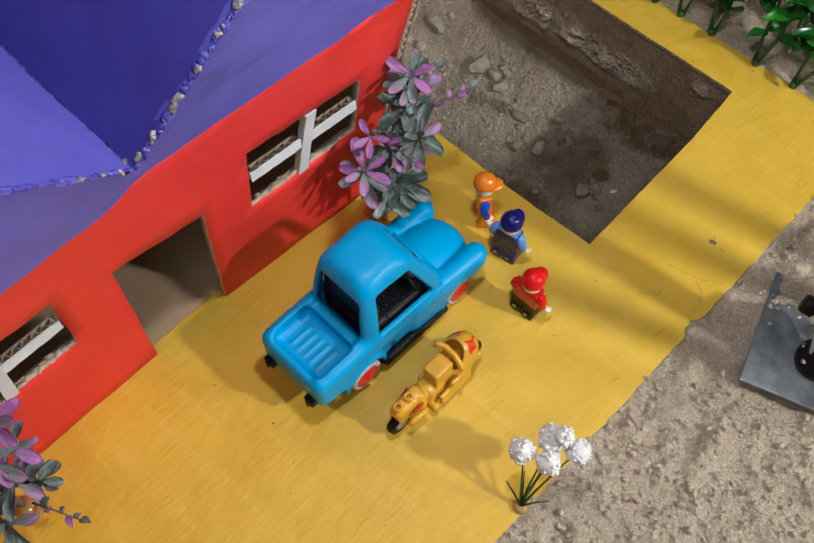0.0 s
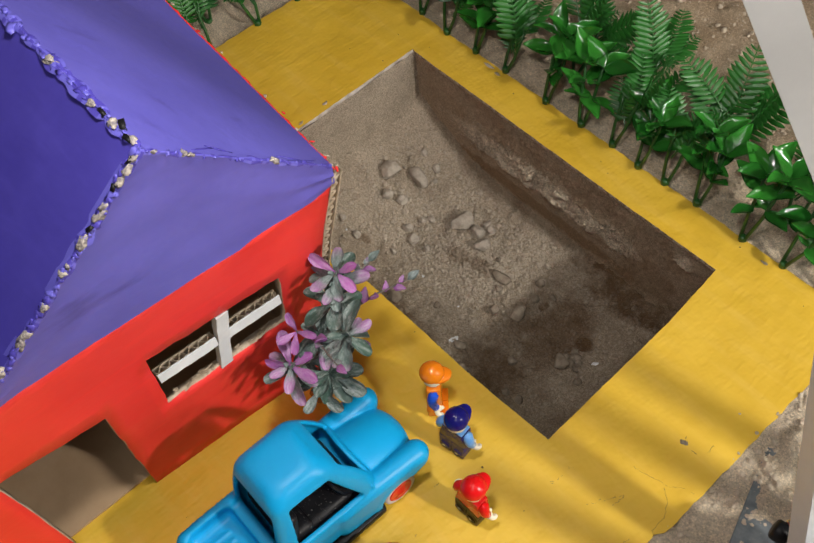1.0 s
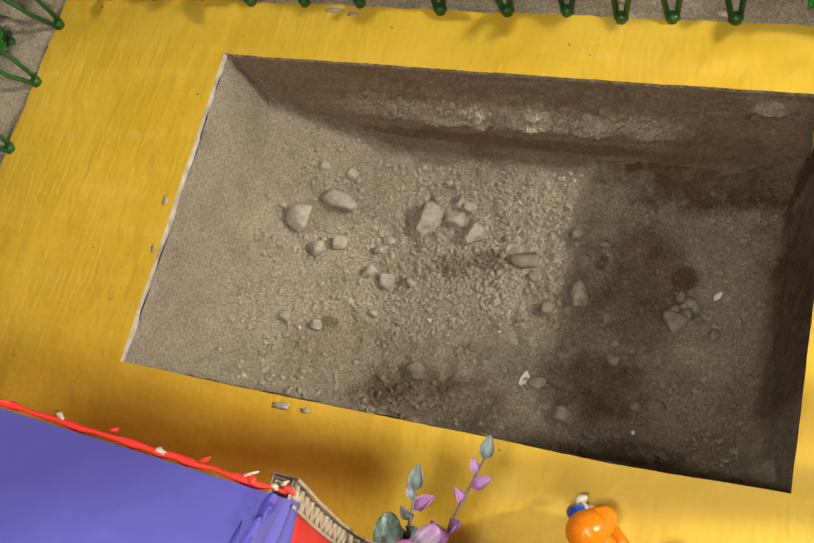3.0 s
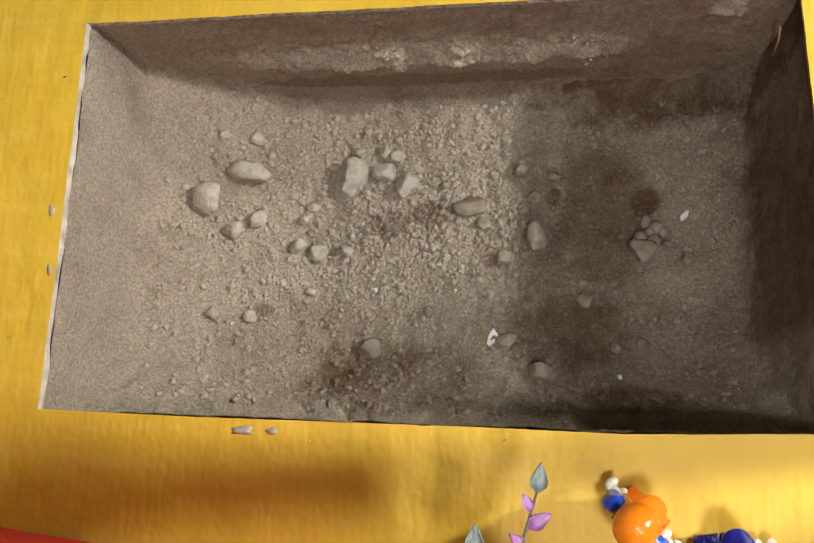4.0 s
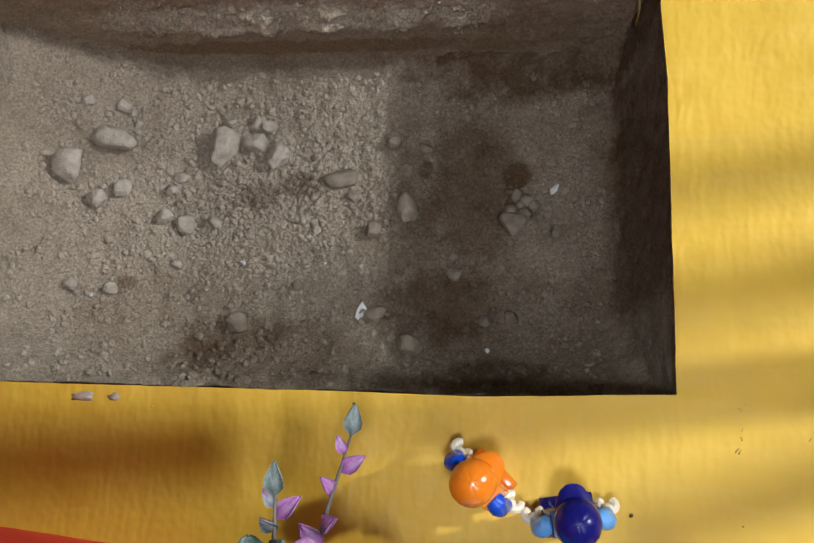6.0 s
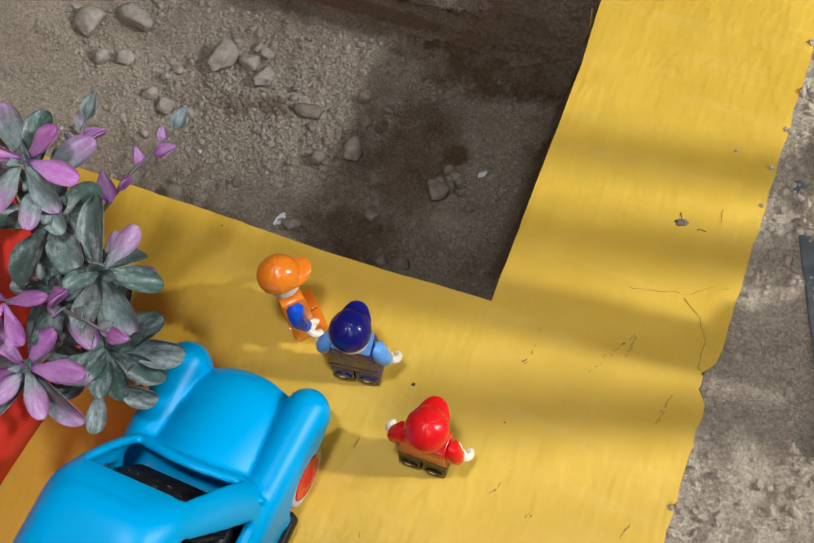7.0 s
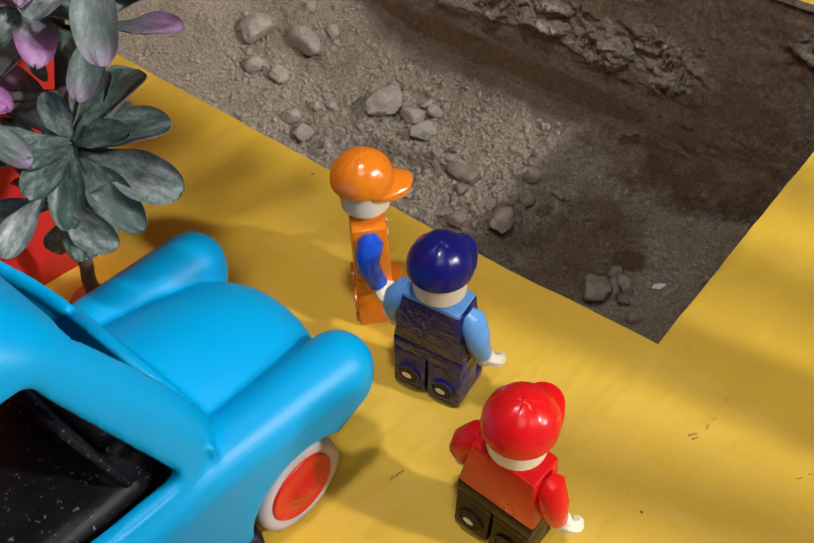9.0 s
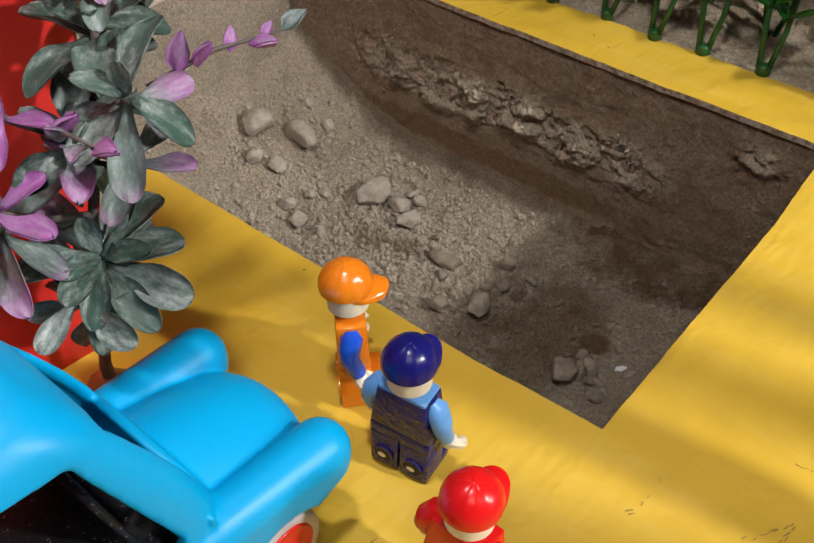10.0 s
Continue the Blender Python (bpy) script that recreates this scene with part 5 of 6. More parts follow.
sage_plant(-0.1046, -0.0704, "artificial plant with dusty sage and mauve leaves against the red wall", 3, [
    (-0.1010, -0.0705, 0.020), (-0.0930, -0.0695, 0.046), (-0.0890, -0.0660, 0.070), (-0.0875, -0.0590, 0.095), (-0.0878, -0.0521, 0.118)], [
    (-0.0878, -0.0521, 0.1210, "mauve", 6, 14, 0.92, 5),
    (-0.0875, -0.0535, 0.1140, "tip", 6, 2, 0.95, 40),
    (-0.0860, -0.0580, 0.1040, "sage", 5, 14, 0.90, 190),
    (-0.0720, -0.0630, 0.0975, "sage", 7, 2, 1.02, 12),
    (-0.0880, -0.0870, 0.0780, "mauve", 6, 8, 0.95, 215),
    (-0.0900, -0.0865, 0.0720, "tip", 5, -4, 1.00, 180),
    (-0.0925, -0.0770, 0.0920, "mauve", 4, 30, 0.62, 150),
    (-0.0855, -0.0690, 0.0850, "sage", 6, 22, 0.90, 330),
    (-0.0800, -0.0610, 0.0800, "tip", 4, 10, 0.85, 20),
    (-0.0815, -0.0722, 0.0600, "sage", 8, 16, 1.15, 45),
    (-0.0815, -0.0722, 0.0600, "tip", 1, 12, 1.32, 21),
    (-0.0790, -0.0810, 0.0560, "sage", 4, -6, 0.95, 270),
    (-0.0880, -0.0760, 0.0450, "sage", 5, -10, 0.72, 330),
], [((-0.0860, -0.0500, 0.088), (-0.0785, -0.0200, 0.0900)), ((-0.0900, -0.0500, 0.098), (-0.0890, -0.0330, 0.108)), ((-0.0900, -0.0720, 0.0860), (-0.0620, -0.0760, 0.0985))])
sage_plant(-0.1080, -0.3150, "artificial plant with mauve and dusty sage leaves beside the house", 8, [
    (-0.1060, -0.3140, 0.030), (-0.1030, -0.3100, 0.060), (-0.1060, -0.2990, 0.086)], [
    (-0.1060, -0.2930, 0.0880, "mauve", 8, 15, 1.1, 0), (-0.0960, -0.3050, 0.0780, "mauve", 7, 5, 1.0, 40), (-0.0930, -0.3050, 0.0560, "tip", 7, 0, 1.0, 20),
    (-0.0960, -0.3200, 0.0640, "sage", 8, 10, 1.0, 70), (-0.0850, -0.3200, 0.0450, "sage", 6, -5, 0.9, 10), (-0.1100, -0.3350, 0.0700, "mauve", 6, 10, 1.0, 90), (-0.1000, -0.2960, 0.0720, "mauve", 6, 0, 0.9, 60), (-0.0920, -0.2990, 0.0440, "sage", 5, 0, 0.8, 30)],
    [((-0.0850, -0.3060, 0.045), (-0.0660, -0.2960, 0.038))])


def frond_mesh(name, length, pairs, spread, arch, seed):
    """A fern frond along +y: midrib and two rows of slim leaflets."""
    rng = random.Random(seed)
    bm = bmesh.new()
    curve = lambda t: Vector((0.03 * length * math.sin(4 * t + seed), length * t * (1 - 0.12 * arch * t), -arch * length * 0.45 * t * t))
    tube(bm, [curve(k / 10) for k in range(11)], [0.0007 - 0.00045 * k / 10 for k in range(11)], 5)
    for k in range(pairs):
        t = 0.16 + 0.84 * k / pairs
        size = spread * (math.sin(math.pi * min(1, 0.18 + 0.80 * t)) ** 0.7) * rng.uniform(0.85, 1.1)
        for s in (-1, 1):
            p = curve(t)
            d = Vector((s * 0.93, 0.42, 0.12 - 0.25 * rng.random())).normalized()
            u = Vector((-0.42 * s, 0.93, 0)).normalized()
            pts = [(0, 0.05), (0.35, 0.125), (0.75, 0.105), (1.0, 0.02)]
            up = [[bm.verts.new(p + d * size * a + u * (size * w * q) + Vector((0, 0, 0.0002 - size * 0.10 * a * a - 0.0003 * abs(q)))) for q in (-1, 0, 1)] for a, w in pts]
            dn = [[bm.verts.new(v.co - Vector((0, 0, 0.00035))) for v in r] for r in up]
            for a in range(3):
                for b in range(2):
                    bm.faces.new((up[a][b], up[a + 1][b], up[a + 1][b + 1], up[a][b + 1]))
                    bm.faces.new((dn[a][b], dn[a][b + 1], dn[a + 1][b + 1], dn[a + 1][b]))
                for b in (0, 2):
                    bm.faces.new((up[a][b], dn[a][b], dn[a + 1][b], up[a + 1][b]))
    bmesh.ops.recalc_face_normals(bm, faces=bm.faces[:])
    me = bpy.data.meshes.new(name)
    bm.to_mesh(me)
    bm.free()
    me.materials.append(FERN)
    return me


FRONDS = [frond_mesh("frond", L, n, w, a, i) for i, (L, n, w, a) in enumerate(((0.060, 13, 0.0155, 0.25), (0.050, 11, 0.0140, 0.50), (0.042, 10, 0.0125, 0.12)))]


def green_plant(x, y, out, kind, seed, height=0.045):
    """A green plastic plant whose forked stems start at a looped foot. out: the way that it leans, degrees from +x."""
    rng = random.Random(seed)
    name, label, group = ("artificial_fern", "green plastic fern with feathery fronds stuck in the board's edge", "ferns along the board") if kind == "fern" else ("artificial_plant", "green plastic plant with waxy pointed leaves at the board's edge", "waxy plants along the board")
    plant = thing(name, pose(x, y, -0.0005), label, "plant", group)
    lean = Vector((math.cos(radians(out)), math.sin(radians(out)), 0))
    side = Vector((-lean.y, lean.x, 0))
    bm = bmesh.new()
    loop = [Vector((0, 0, 0.0018)) + 0.0022 * (side * math.cos(t) + Vector((0, 0, math.sin(t) * 0.7))) for t in np.linspace(0.2, 2 * math.pi - 0.2, 12)]
    tube(bm, loop, 0.0010, 7)
    tops = []
    for s in (-1, 1):
        a = side * (0.0016 * s)
        top = lean * rng.uniform(0.008, 0.018) + side * (s * rng.uniform(0.003, 0.009)) + Vector((0, 0, height * rng.uniform(0.75, 1.05)))
        tube(bm, [a + Vector((0, 0, 0.002)), a.lerp(top, 0.4) + side * (0.0008 * s), a.lerp(top, 0.75), top], [0.0012, 0.0011, 0.0010, 0.0009], 7)
        tops.append(top)
    lathe(bm, [(0.0012, -0.0005), (0.0024, 0.0), (0.0024, 0.0034), (0.0018, 0.0042)], Matrix(), 10)
    part("stem", bm, STEM, plant, "thin green plastic stems")
    if kind == "fern":
        for i in range(7):
            p = tops[i % 2] * rng.uniform(0.4, 1.0)
            ob = new("frond", FRONDS[rng.randrange(3)])
            ob.parent = plant
            ob.matrix_basis = aim(p, out + rng.uniform(-75, 75), rng.uniform(55, 78) if i < 2 else rng.uniform(18, 55), rng.uniform(-25, 25), rng.uniform(0.62, 0.98))
    else:
        for top in tops:
            turn = rng.uniform(0, 180)
            for ring, lift in enumerate((0.50, 0.76)):
                for k in range(2):
                    leaf(plant, "waxy", aim(top * lift, turn + 90 * ring + 180 * k + rng.uniform(-25, 25), rng.uniform(8, 45), rng.uniform(-20, 20), rng.uniform(0.75, 1.05)), rng)
            for k in range(4):
                leaf(plant, "waxy", aim(top, turn + 90 * k + rng.uniform(-25, 25), rng.uniform(5, 50), rng.uniform(-20, 20), rng.uniform(0.80, 1.10)), rng)
    return plant


row = [(-0.345, "fern"), (-0.318, "waxy"), (-0.290, "fern"), (-0.262, "fern"), (-0.2336, "waxy"), (-0.2056, "fern"), (-0.1662, "waxy"), (-0.1359, "waxy"), (-0.1102, "fern"), (-0.0874, "waxy"),
       (-0.0672, "fern"), (-0.0433, "waxy"), (-0.0083, "waxy"), (0.0192, "waxy"), (0.046, "fern")]
for i, (x, kind) in enumerate(row):
    green_plant(x, 0.1735 + 0.001 * (i % 3), 78 + 9 * (i % 4) - (25 if x > 0 else 0), kind, 40 + i, 0.040 if kind == "fern" else 0.050)
for i, y in enumerate((0.0425, 0.085, 0.122, 0.155, 0.005, -0.03)):
    green_plant(-0.3690, y, 175 + 8 * (i % 3), "fern", 70 + i, 0.045)
for i, (x, y) in enumerate(((-0.395, 0.02), (-0.40, 0.062), (-0.398, 0.105), (-0.41, -0.02), (-0.40, 0.145), (-0.12, 0.205), (-0.055, 0.207), (0.002, 0.206), (-0.17, 0.206))):
    p = green_plant(x, y, 100 + 60 * (x < -0.3), "fern", 90 + i, 0.040)
    p.location.z = sand_height(x, y) - 0.002


# ---- sprig of white blossoms ----
def sprig():
    plant = thing("white_flower_sprig", pose(0.0715, -0.1410, 0), "sprig of five white foam blossoms on green stalks", "flowers")
    bm = bmesh.new()
    ball(bm, Matrix.Translation((0, 0, 0.001)) @ Matrix.Diagonal((0.0042, 0.0038, 0.0022, 1)), 2)
    part("glue_blob", bm, GLUE, plant, "shiny amber glue blob")
    heads = [(-0.0130, 0.0120, 0.036, 0.0069), (-0.0065, 0.0260, 0.038, 0.0076), (-0.0005, 0.0170, 0.034, 0.0070), (0.0065, 0.0300, 0.036, 0.0068), (-0.0020, 0.0285, 0.044, 0.0056)]
    bm = bmesh.new()
    for x, y, z, r in heads:
        tube(bm, [(0, 0, 0.001), (x * 0.25, y * 0.2, z * 0.4), (x * 0.7, y * 0.75, z * 0.8), (x, y, z)], [0.0008, 0.0006, 0.0004, 0.0004], 6)
    for x, y, z in ((-0.012, 0.002, 0.012), (0.010, 0.008, 0.016), (-0.008, 0.010, 0.020)):
        tube(bm, [(0, 0, 0.003), (x * 0.5, y * 0.5, z * 0.7), (x, y, z)], [0.0006, 0.0005, 0.0003], 6)
    part("stem", bm, STEM, plant, "thin green stalks")
    for i, (x, y, z, r) in enumerate(heads):
        bm = bmesh.new()
        rng = random.Random(i)
        ball(bm, Matrix.Translation((x, y, z)) @ Matrix.Scale(r * 0.85, 4), 3, 0, 0.15, i)
        for k in range(60):
            d = Vector((rng.gauss(0, 1), rng.gauss(0, 1), rng.gauss(0, 1))).normalized() * r * rng.uniform(0.78, 0.88)
            ball(bm, Matrix.Translation(Vector((x, y, z)) + d) @ Matrix.Scale(r * (0.26 if k % 20 == 0 else rng.uniform(0.10, 0.19)), 4), 1)
        part("blossom", bm, BLOOM, plant, "knobbly white blossom")


sprig()


# ---- toy motorbike ----
def scooter():
    bike = thing("toy_motorbike", pose(-0.0012, -0.1262, 0, 0, -2, 0) @ Matrix.Diagonal((1.05, 1.04, 1.4, 1)), "small golden plastic toy motorbike with red flame marks", "toy motorbike")

    def hull(x, y, z):
        ax = abs(x)
        d = rbox(x, y, z, (0, -2, 7.5), (3.4, 20, 3.4), 2)
        tail = smin(rbox(x, y, z, (0, -19.5, 12.6), (4.9 + 0.05 * y, 9.2, 4.6), 2.0), ellipsoid(x, y, z, (0, -13, 11), (6.0, 5.0, 6.0)), 1.2)
        d = smin(d, tail, 1.0)
        d = smin(d, capsule(x, y, z, (-1.5, -11, 10), (0.5, -3.5, 12.5), 2.4, 1.7), 1.0)
        d = smin(d, rbox(x, y, z, (0, 3.0, 16), (4.7, 6.2, 5.2), 0.9), 0.8)
        d = smin(d, rbox(x, y, z, (0, -3, 9), (5.2, 5.5, 4.5), 2.0), 1.5)
        d = smin(d, capsule(x, y, z, (0, 11, 19), (0, 24, 9), 2.0, 2.0), 1.0)
        d = smin(d, smax(rbox(ax, y, z, (7.4, 7, 7), (1.2, 11, 5.0), 1.1), -rbox(ax, y, z, (7, -2, 13), (4, 6, 4), 2), 1), 1.0)
        d = smin(d, capsule(ax, y, z, (4.0, -8.0, 4.0), (7.0, -7.5, 4.0), 1.6, 2.4), 1.0)
        cowl = ellipsoid(x, y, z, (0, 17, 15), (8.6, 12.0, 9.8))
        cowl = smax(cowl, -ellipsoid(x, y, z, (0, 10.5, 20.0), (6.6, 8.5, 7.0)), 1.0)
        cowl = smax(cowl, -rbox(x, y, z, (0, 24, 5), (2.9, 12, 10), 1.5), 0.8)
        d = smin(d, cowl, 1.2)
        d = smin(d, capsule(ax, y, z, (3.6, 21, 7), (4.2, 28, 6.5), 1.6, 1.9), 0.8)
        for yc in (-25.0, -17.6):
            r = np.sqrt(x ** 2 + (y - yc) ** 2)
            d = smin(d, smax(smax(r - 2.4, abs(z - 17.3) - 1.8, 0.4), 1.3 - r, 0.4), 0.3)
        d = smax(d, -rbox(x, y, z, (0, -28, 5), (2.6, 8.0, 8.5), 1.5), 0.6)
        return d
    mesh_part("body", implicit("motorbike_body", hull, (-13, -33, 1), (13, 34, 30), 0.5), GOLD, bike)
    for y, r in ((-0.0255, 0.0074), (0.0245, 0.0086)):
        bm = bmesh.new()
        turn = pose(0, y, 0) @ Matrix.Diagonal((1, 1, 1 / 1.4, 1)) @ pose(0, 0, r + 0.0003, 0, 90, 0)
        lathe(bm, [(r * 0.55, -0.0020), (r * 0.9, -0.0022), (r, -0.0012), (r, 0.0012), (r * 0.9, 0.0022), (r * 0.55, 0.0020)], turn, 26)
        wheel = part("wheel", bm, BLACK, bike, "black plastic wheel")
        bm = bmesh.new()
        lathe(bm, [(r * 0.5, -0.0024), (r * 0.5, 0.0024)], turn, 18)
        part("hub", bm, ALU if y < 0 else GOLD, wheel, "pale hub")
    bm = bmesh.new()
    tube(bm, [(-0.0074, 0.0080, 0.0252), (-0.0055, 0.0098, 0.0249), (-0.0024, 0.0112, 0.0242), (0.0030, 0.0116, 0.0226), (0.0080, 0.0108, 0.0198), (0.0094, 0.0102, 0.0184)], [0.0015, 0.0016, 0.0016, 0.0016, 0.0015, 0.0013], 12)
    part("handlebar", bm, GOLD, bike)
    for s in (-1, 1):
        bm = bmesh.new()
        tube(bm, [(s * 0.0052, -0.0240, 0.0068), (s * 0.0058, -0.0225, 0.0070), (s * 0.0066, -0.0120, 0.0080)], [0.0011, 0.0016, 0.0016], 12)
        part("exhaust", bm, GOLD, bike)
        bm = bmesh.new()
        n, m = 11, 4
        grid = []
        for i in range(n):
            t = i / (n - 1)
            r_ = []
            for k in range(m):
                w = (0.15 + 0.85 * math.sin(math.pi * min(1, t * 1.05 + 0.12))) * (k / (m - 1) - 0.5) * 0.62 + 0.10 * math.sin(11 * t + k)
                el, az = 0.62 + 0.25 * math.sin(3 * t) + w, 0.15 + 1.15 * t
                r_.append(bm.verts.new((s * 0.00872 * math.cos(el) * math.cos(az), 0.017 + 0.01215 * math.cos(el) * math.sin(az), 0.015 + 0.00993 * math.sin(el))))
            grid.append(r_)
        for i in range(n - 1):
            for k in range(m - 1):
                bm.faces.new((grid[i][k], grid[i + 1][k], grid[i + 1][k + 1], grid[i][k + 1]))
        part("flame_mark", bm, RIM, bike, "red painted flame mark")
        bm = bmesh.new()
        vs = [bm.verts.new((s * (0.00425 + 0.0011 * (y + 0.0225) / 0.009 + dx), y, z)) for dx in (0, 0.0004) for y, z in ((-0.0225, 0.0128), (-0.0135, 0.0112), (-0.0135, 0.0150))]
        for f in ((0, 1, 2), (5, 4, 3), (0, 3, 4, 1), (1, 4, 5, 2), (2, 5, 3, 0)):
            bm.faces.new([vs[k] for k in f])
        bmesh.ops.recalc_face_normals(bm, faces=bm.faces[:])
        part("red_stripe", bm, RIM, bike, "red painted tail stripe")


scooter()


# ---- jointed aluminium stand on its steel plate ----
def stand():
    rig = thing("jointed_stand", pose(0, 0, 0), "jointed aluminium stand on a steel plate in the sand", "stand")
    bm = bmesh.new()
    box(bm, (0.130, 0.140, 0.0022), pose(0.1500, 0.0735, 0.0004, -4.5, -0.8, 18), bevel=0.0006)
    part("base_plate", bm, STEEL, rig, "scuffed blue-grey steel plate")
    bm = bmesh.new()
    lathe(bm, [(0.0100, 0.003), (0.0112, 0.005), (0.0112, 0.009), (0.0100, 0.0115), (0.0070, 0.013), (0.0070, 0.030)], pose(0.1325, 0.0225, 0.002), 32)
    part("foot", bm, BLACK, rig, "round black foot")
    for k in range(5):
        bm = bmesh.new()
        t = 2.2 + 1.0 * k
        lathe(bm, [(0.0016, 0.0108), (0.0017, 0.0122), (0.0010, 0.0126)], pose(0.1325 + 0.0090 * math.cos(t), 0.0225 + 0.0090 * math.sin(t), 0.0015), 12)
        part("screw", bm, CHROME, rig, "chrome screw")
    bm = bmesh.new()
    lathe(bm, [(0.0085, -0.0085), (0.0100, -0.0060), (0.0100, 0.0060), (0.0085, 0.0085)], pose(0.1300, 0.0340, 0.0300, 90, 0, 50), 28)
    part("ball_joint", bm, BLACK, rig, "black rubbery joint")
    bm = bmesh.new()
    lathe(bm, [(0.0040, 0.0), (0.0052, 0.001), (0.0052, 0.0065), (0.0044, 0.0075)], pose(0.1165, 0.0315, 0.0320, 0, -80, 10), 24)
    part("knob", bm, BLACK, rig, "ribbed black tightening knob")
    bm = bmesh.new()
    lathe(bm, [(0.0018, 0.0), (0.0020, 0.001), (0.0020, 0.0105), (0.0015, 0.0115)], pose(0.1125, 0.0365, 0.0360, 80, 0, 55), 18)
    part("lever", bm, CHROME, rig, "chrome lever pin")
    # unseen rods, added only to throw soft shadow bands over the board
    for x, y, h in ((0.205, 0.1012, 0.185), (0.205, 0.0759, 0.185), (0.205, 0.0286, 0.175)):
        bm = bmesh.new()
        lathe(bm, [(0.0070, 0.001), (0.0070, h), (0.005, h + 0.002)], pose(x, y, 0), 18)
        part("upright", bm, ALU, rig, "slim aluminium rod added out of view to cast shadow bands")
    foot, elbow, tip = Vector((0.1343, 0.0215, 0.0200)), Vector((0.0814, 0.0421, 0.2061)), Vector((0.0412, -0.0151, 0.3516))
    for name, a, b, w in (("lower_arm", foot, elbow, 0.013), ("upper_arm", elbow + Vector((0.004, 0.0, 0.002)), tip, 0.016)):
        bm = bmesh.new()
        d = b - a
        m = Matrix.Translation((a + b) / 2) @ d.to_track_quat("Z", "Y").to_matrix().to_4x4()
        # a channel section drawn along the arm
        u = [(-w / 2, -0.0054), (-w / 2, 0.0050), (w / 2, 0.0050), (w / 2, -0.0054), (w / 2 - 0.0020, -0.0054), (w / 2 - 0.0020, 0.0028), (-w / 2 + 0.0020, 0.0028), (-w / 2 + 0.0020, -0.0054)]
        ends = [[bm.verts.new(m @ Vector((x, y, z))) for x, y in u] for z in (-d.length / 2, d.length / 2)]
        for k in range(8):
            bm.faces.new((ends[0][k], ends[0][(k + 1) % 8], ends[1][(k + 1) % 8], ends[1][k]))
        for e in ends:
            for q in ((0, 1, 6, 7), (1, 2, 5, 6), (2, 3, 4, 5)):
                bm.faces.new([e[k] for k in q])
        bmesh.ops.recalc_face_normals(bm, faces=bm.faces[:])
        part(name, bm, ALU, rig, "grey aluminium channel arm", False)
    bm = bmesh.new()
    lathe(bm, [(0.005, -0.012), (0.009, -0.011), (0.009, 0.011), (0.005, 0.012)], Matrix.Translation(elbow) @ pose(0, 0, 0, 80, 0, 40), 24)
    part("elbow_joint", bm, BLACK, rig, "black elbow joint")


stand()


# ---- stones, grit and scraps ----
DARK_STONE = simple("dark_stone", (0.19, 0.150, 0.112), (0.31, 0.262, 0.205), 0.9, coarse=160, fine=1500, relief=0.6, depth=0.0006, speck=0.2)


def stone(x, y, rx, ry, z, seed, label, group, flat=0.55):
    rng = random.Random(seed)
    bm = bmesh.new()
    vs = bmesh.ops.create_icosphere(bm, subdivisions=4, radius=1)["verts"]
    cuts = [(Vector((rng.gauss(0, 1), rng.gauss(0, 1), rng.gauss(0, 0.7))).normalized(), rng.uniform(0.58, 0.84)) for _ in range(9)]
    for v in vs:
        for c, far in cuts:
            over = v.co.dot(c) - far
            if over > 0:
                v.co -= c * over * 0.88
        v.co *= 1 + 0.07 * noise.noise(v.co * 2.6 + Vector((seed, 0, 0))) + 0.06 * noise.noise(v.co * 6 + Vector((seed, 3, 0))) + 0.03 * noise.noise(v.co * 15 + Vector((seed, 7, 0)))
    bmesh.ops.transform(bm, matrix=Matrix.Diagonal((rx * 1.22, ry * 1.22, min(rx, ry) * flat * 1.7, 1)), verts=vs)
    # stones at the pit's left are pale, all others the darker brown
    ob = part("stone", bm, STONE if x < -0.145 and y > 0.05 or x < -0.19 else DARK_STONE)
    ob.matrix_world = pose(x, y, z + 1.1 * min(rx, ry) * flat, rng.uniform(-8, 8), rng.uniform(-8, 8), rng.uniform(-12, 12))
    return tagged(ob, label, "stone", group)


for i, (x, y, rx, ry) in enumerate([(-0.1794, 0.1065, 0.0061, 0.0083), (-0.2232, 0.1055, 0.0085, 0.0057), (-0.2385, 0.0925, 0.0062, 0.0074), (-0.1659, 0.1089, 0.0046, 0.0044), (-0.1550, 0.1025, 0.0046, 0.0054),
                                    (-0.1598, 0.1162, 0.0035, 0.0024), (-0.1658, 0.1185, 0.0022, 0.0031), (-0.2276, 0.0789, 0.0043, 0.0038), (-0.1933, 0.0725, 0.0038, 0.0042), (-0.2026, 0.0744, 0.0039, 0.0033),
                                    (-0.1256, 0.0933, 0.0080, 0.0037), (-0.1215, 0.0852, 0.0030, 0.0023), (-0.0975, 0.0795, 0.0042, 0.0063), (-0.1113, 0.0705, 0.0033, 0.0033), (-0.0933, 0.0222, 0.0051, 0.0041),
                                    (-0.1086, 0.0355, 0.0041, 0.0029), (-0.0537, 0.0752, 0.0052, 0.0048), (-0.1667, 0.0301, 0.0048, 0.0037)]):
    stone(x, y, 0.98 * rx, 0.98 * ry, pit_floor(x, y) + 0.0012, i, "pale grey-brown angular stone on the pit floor", "stones in the pit")
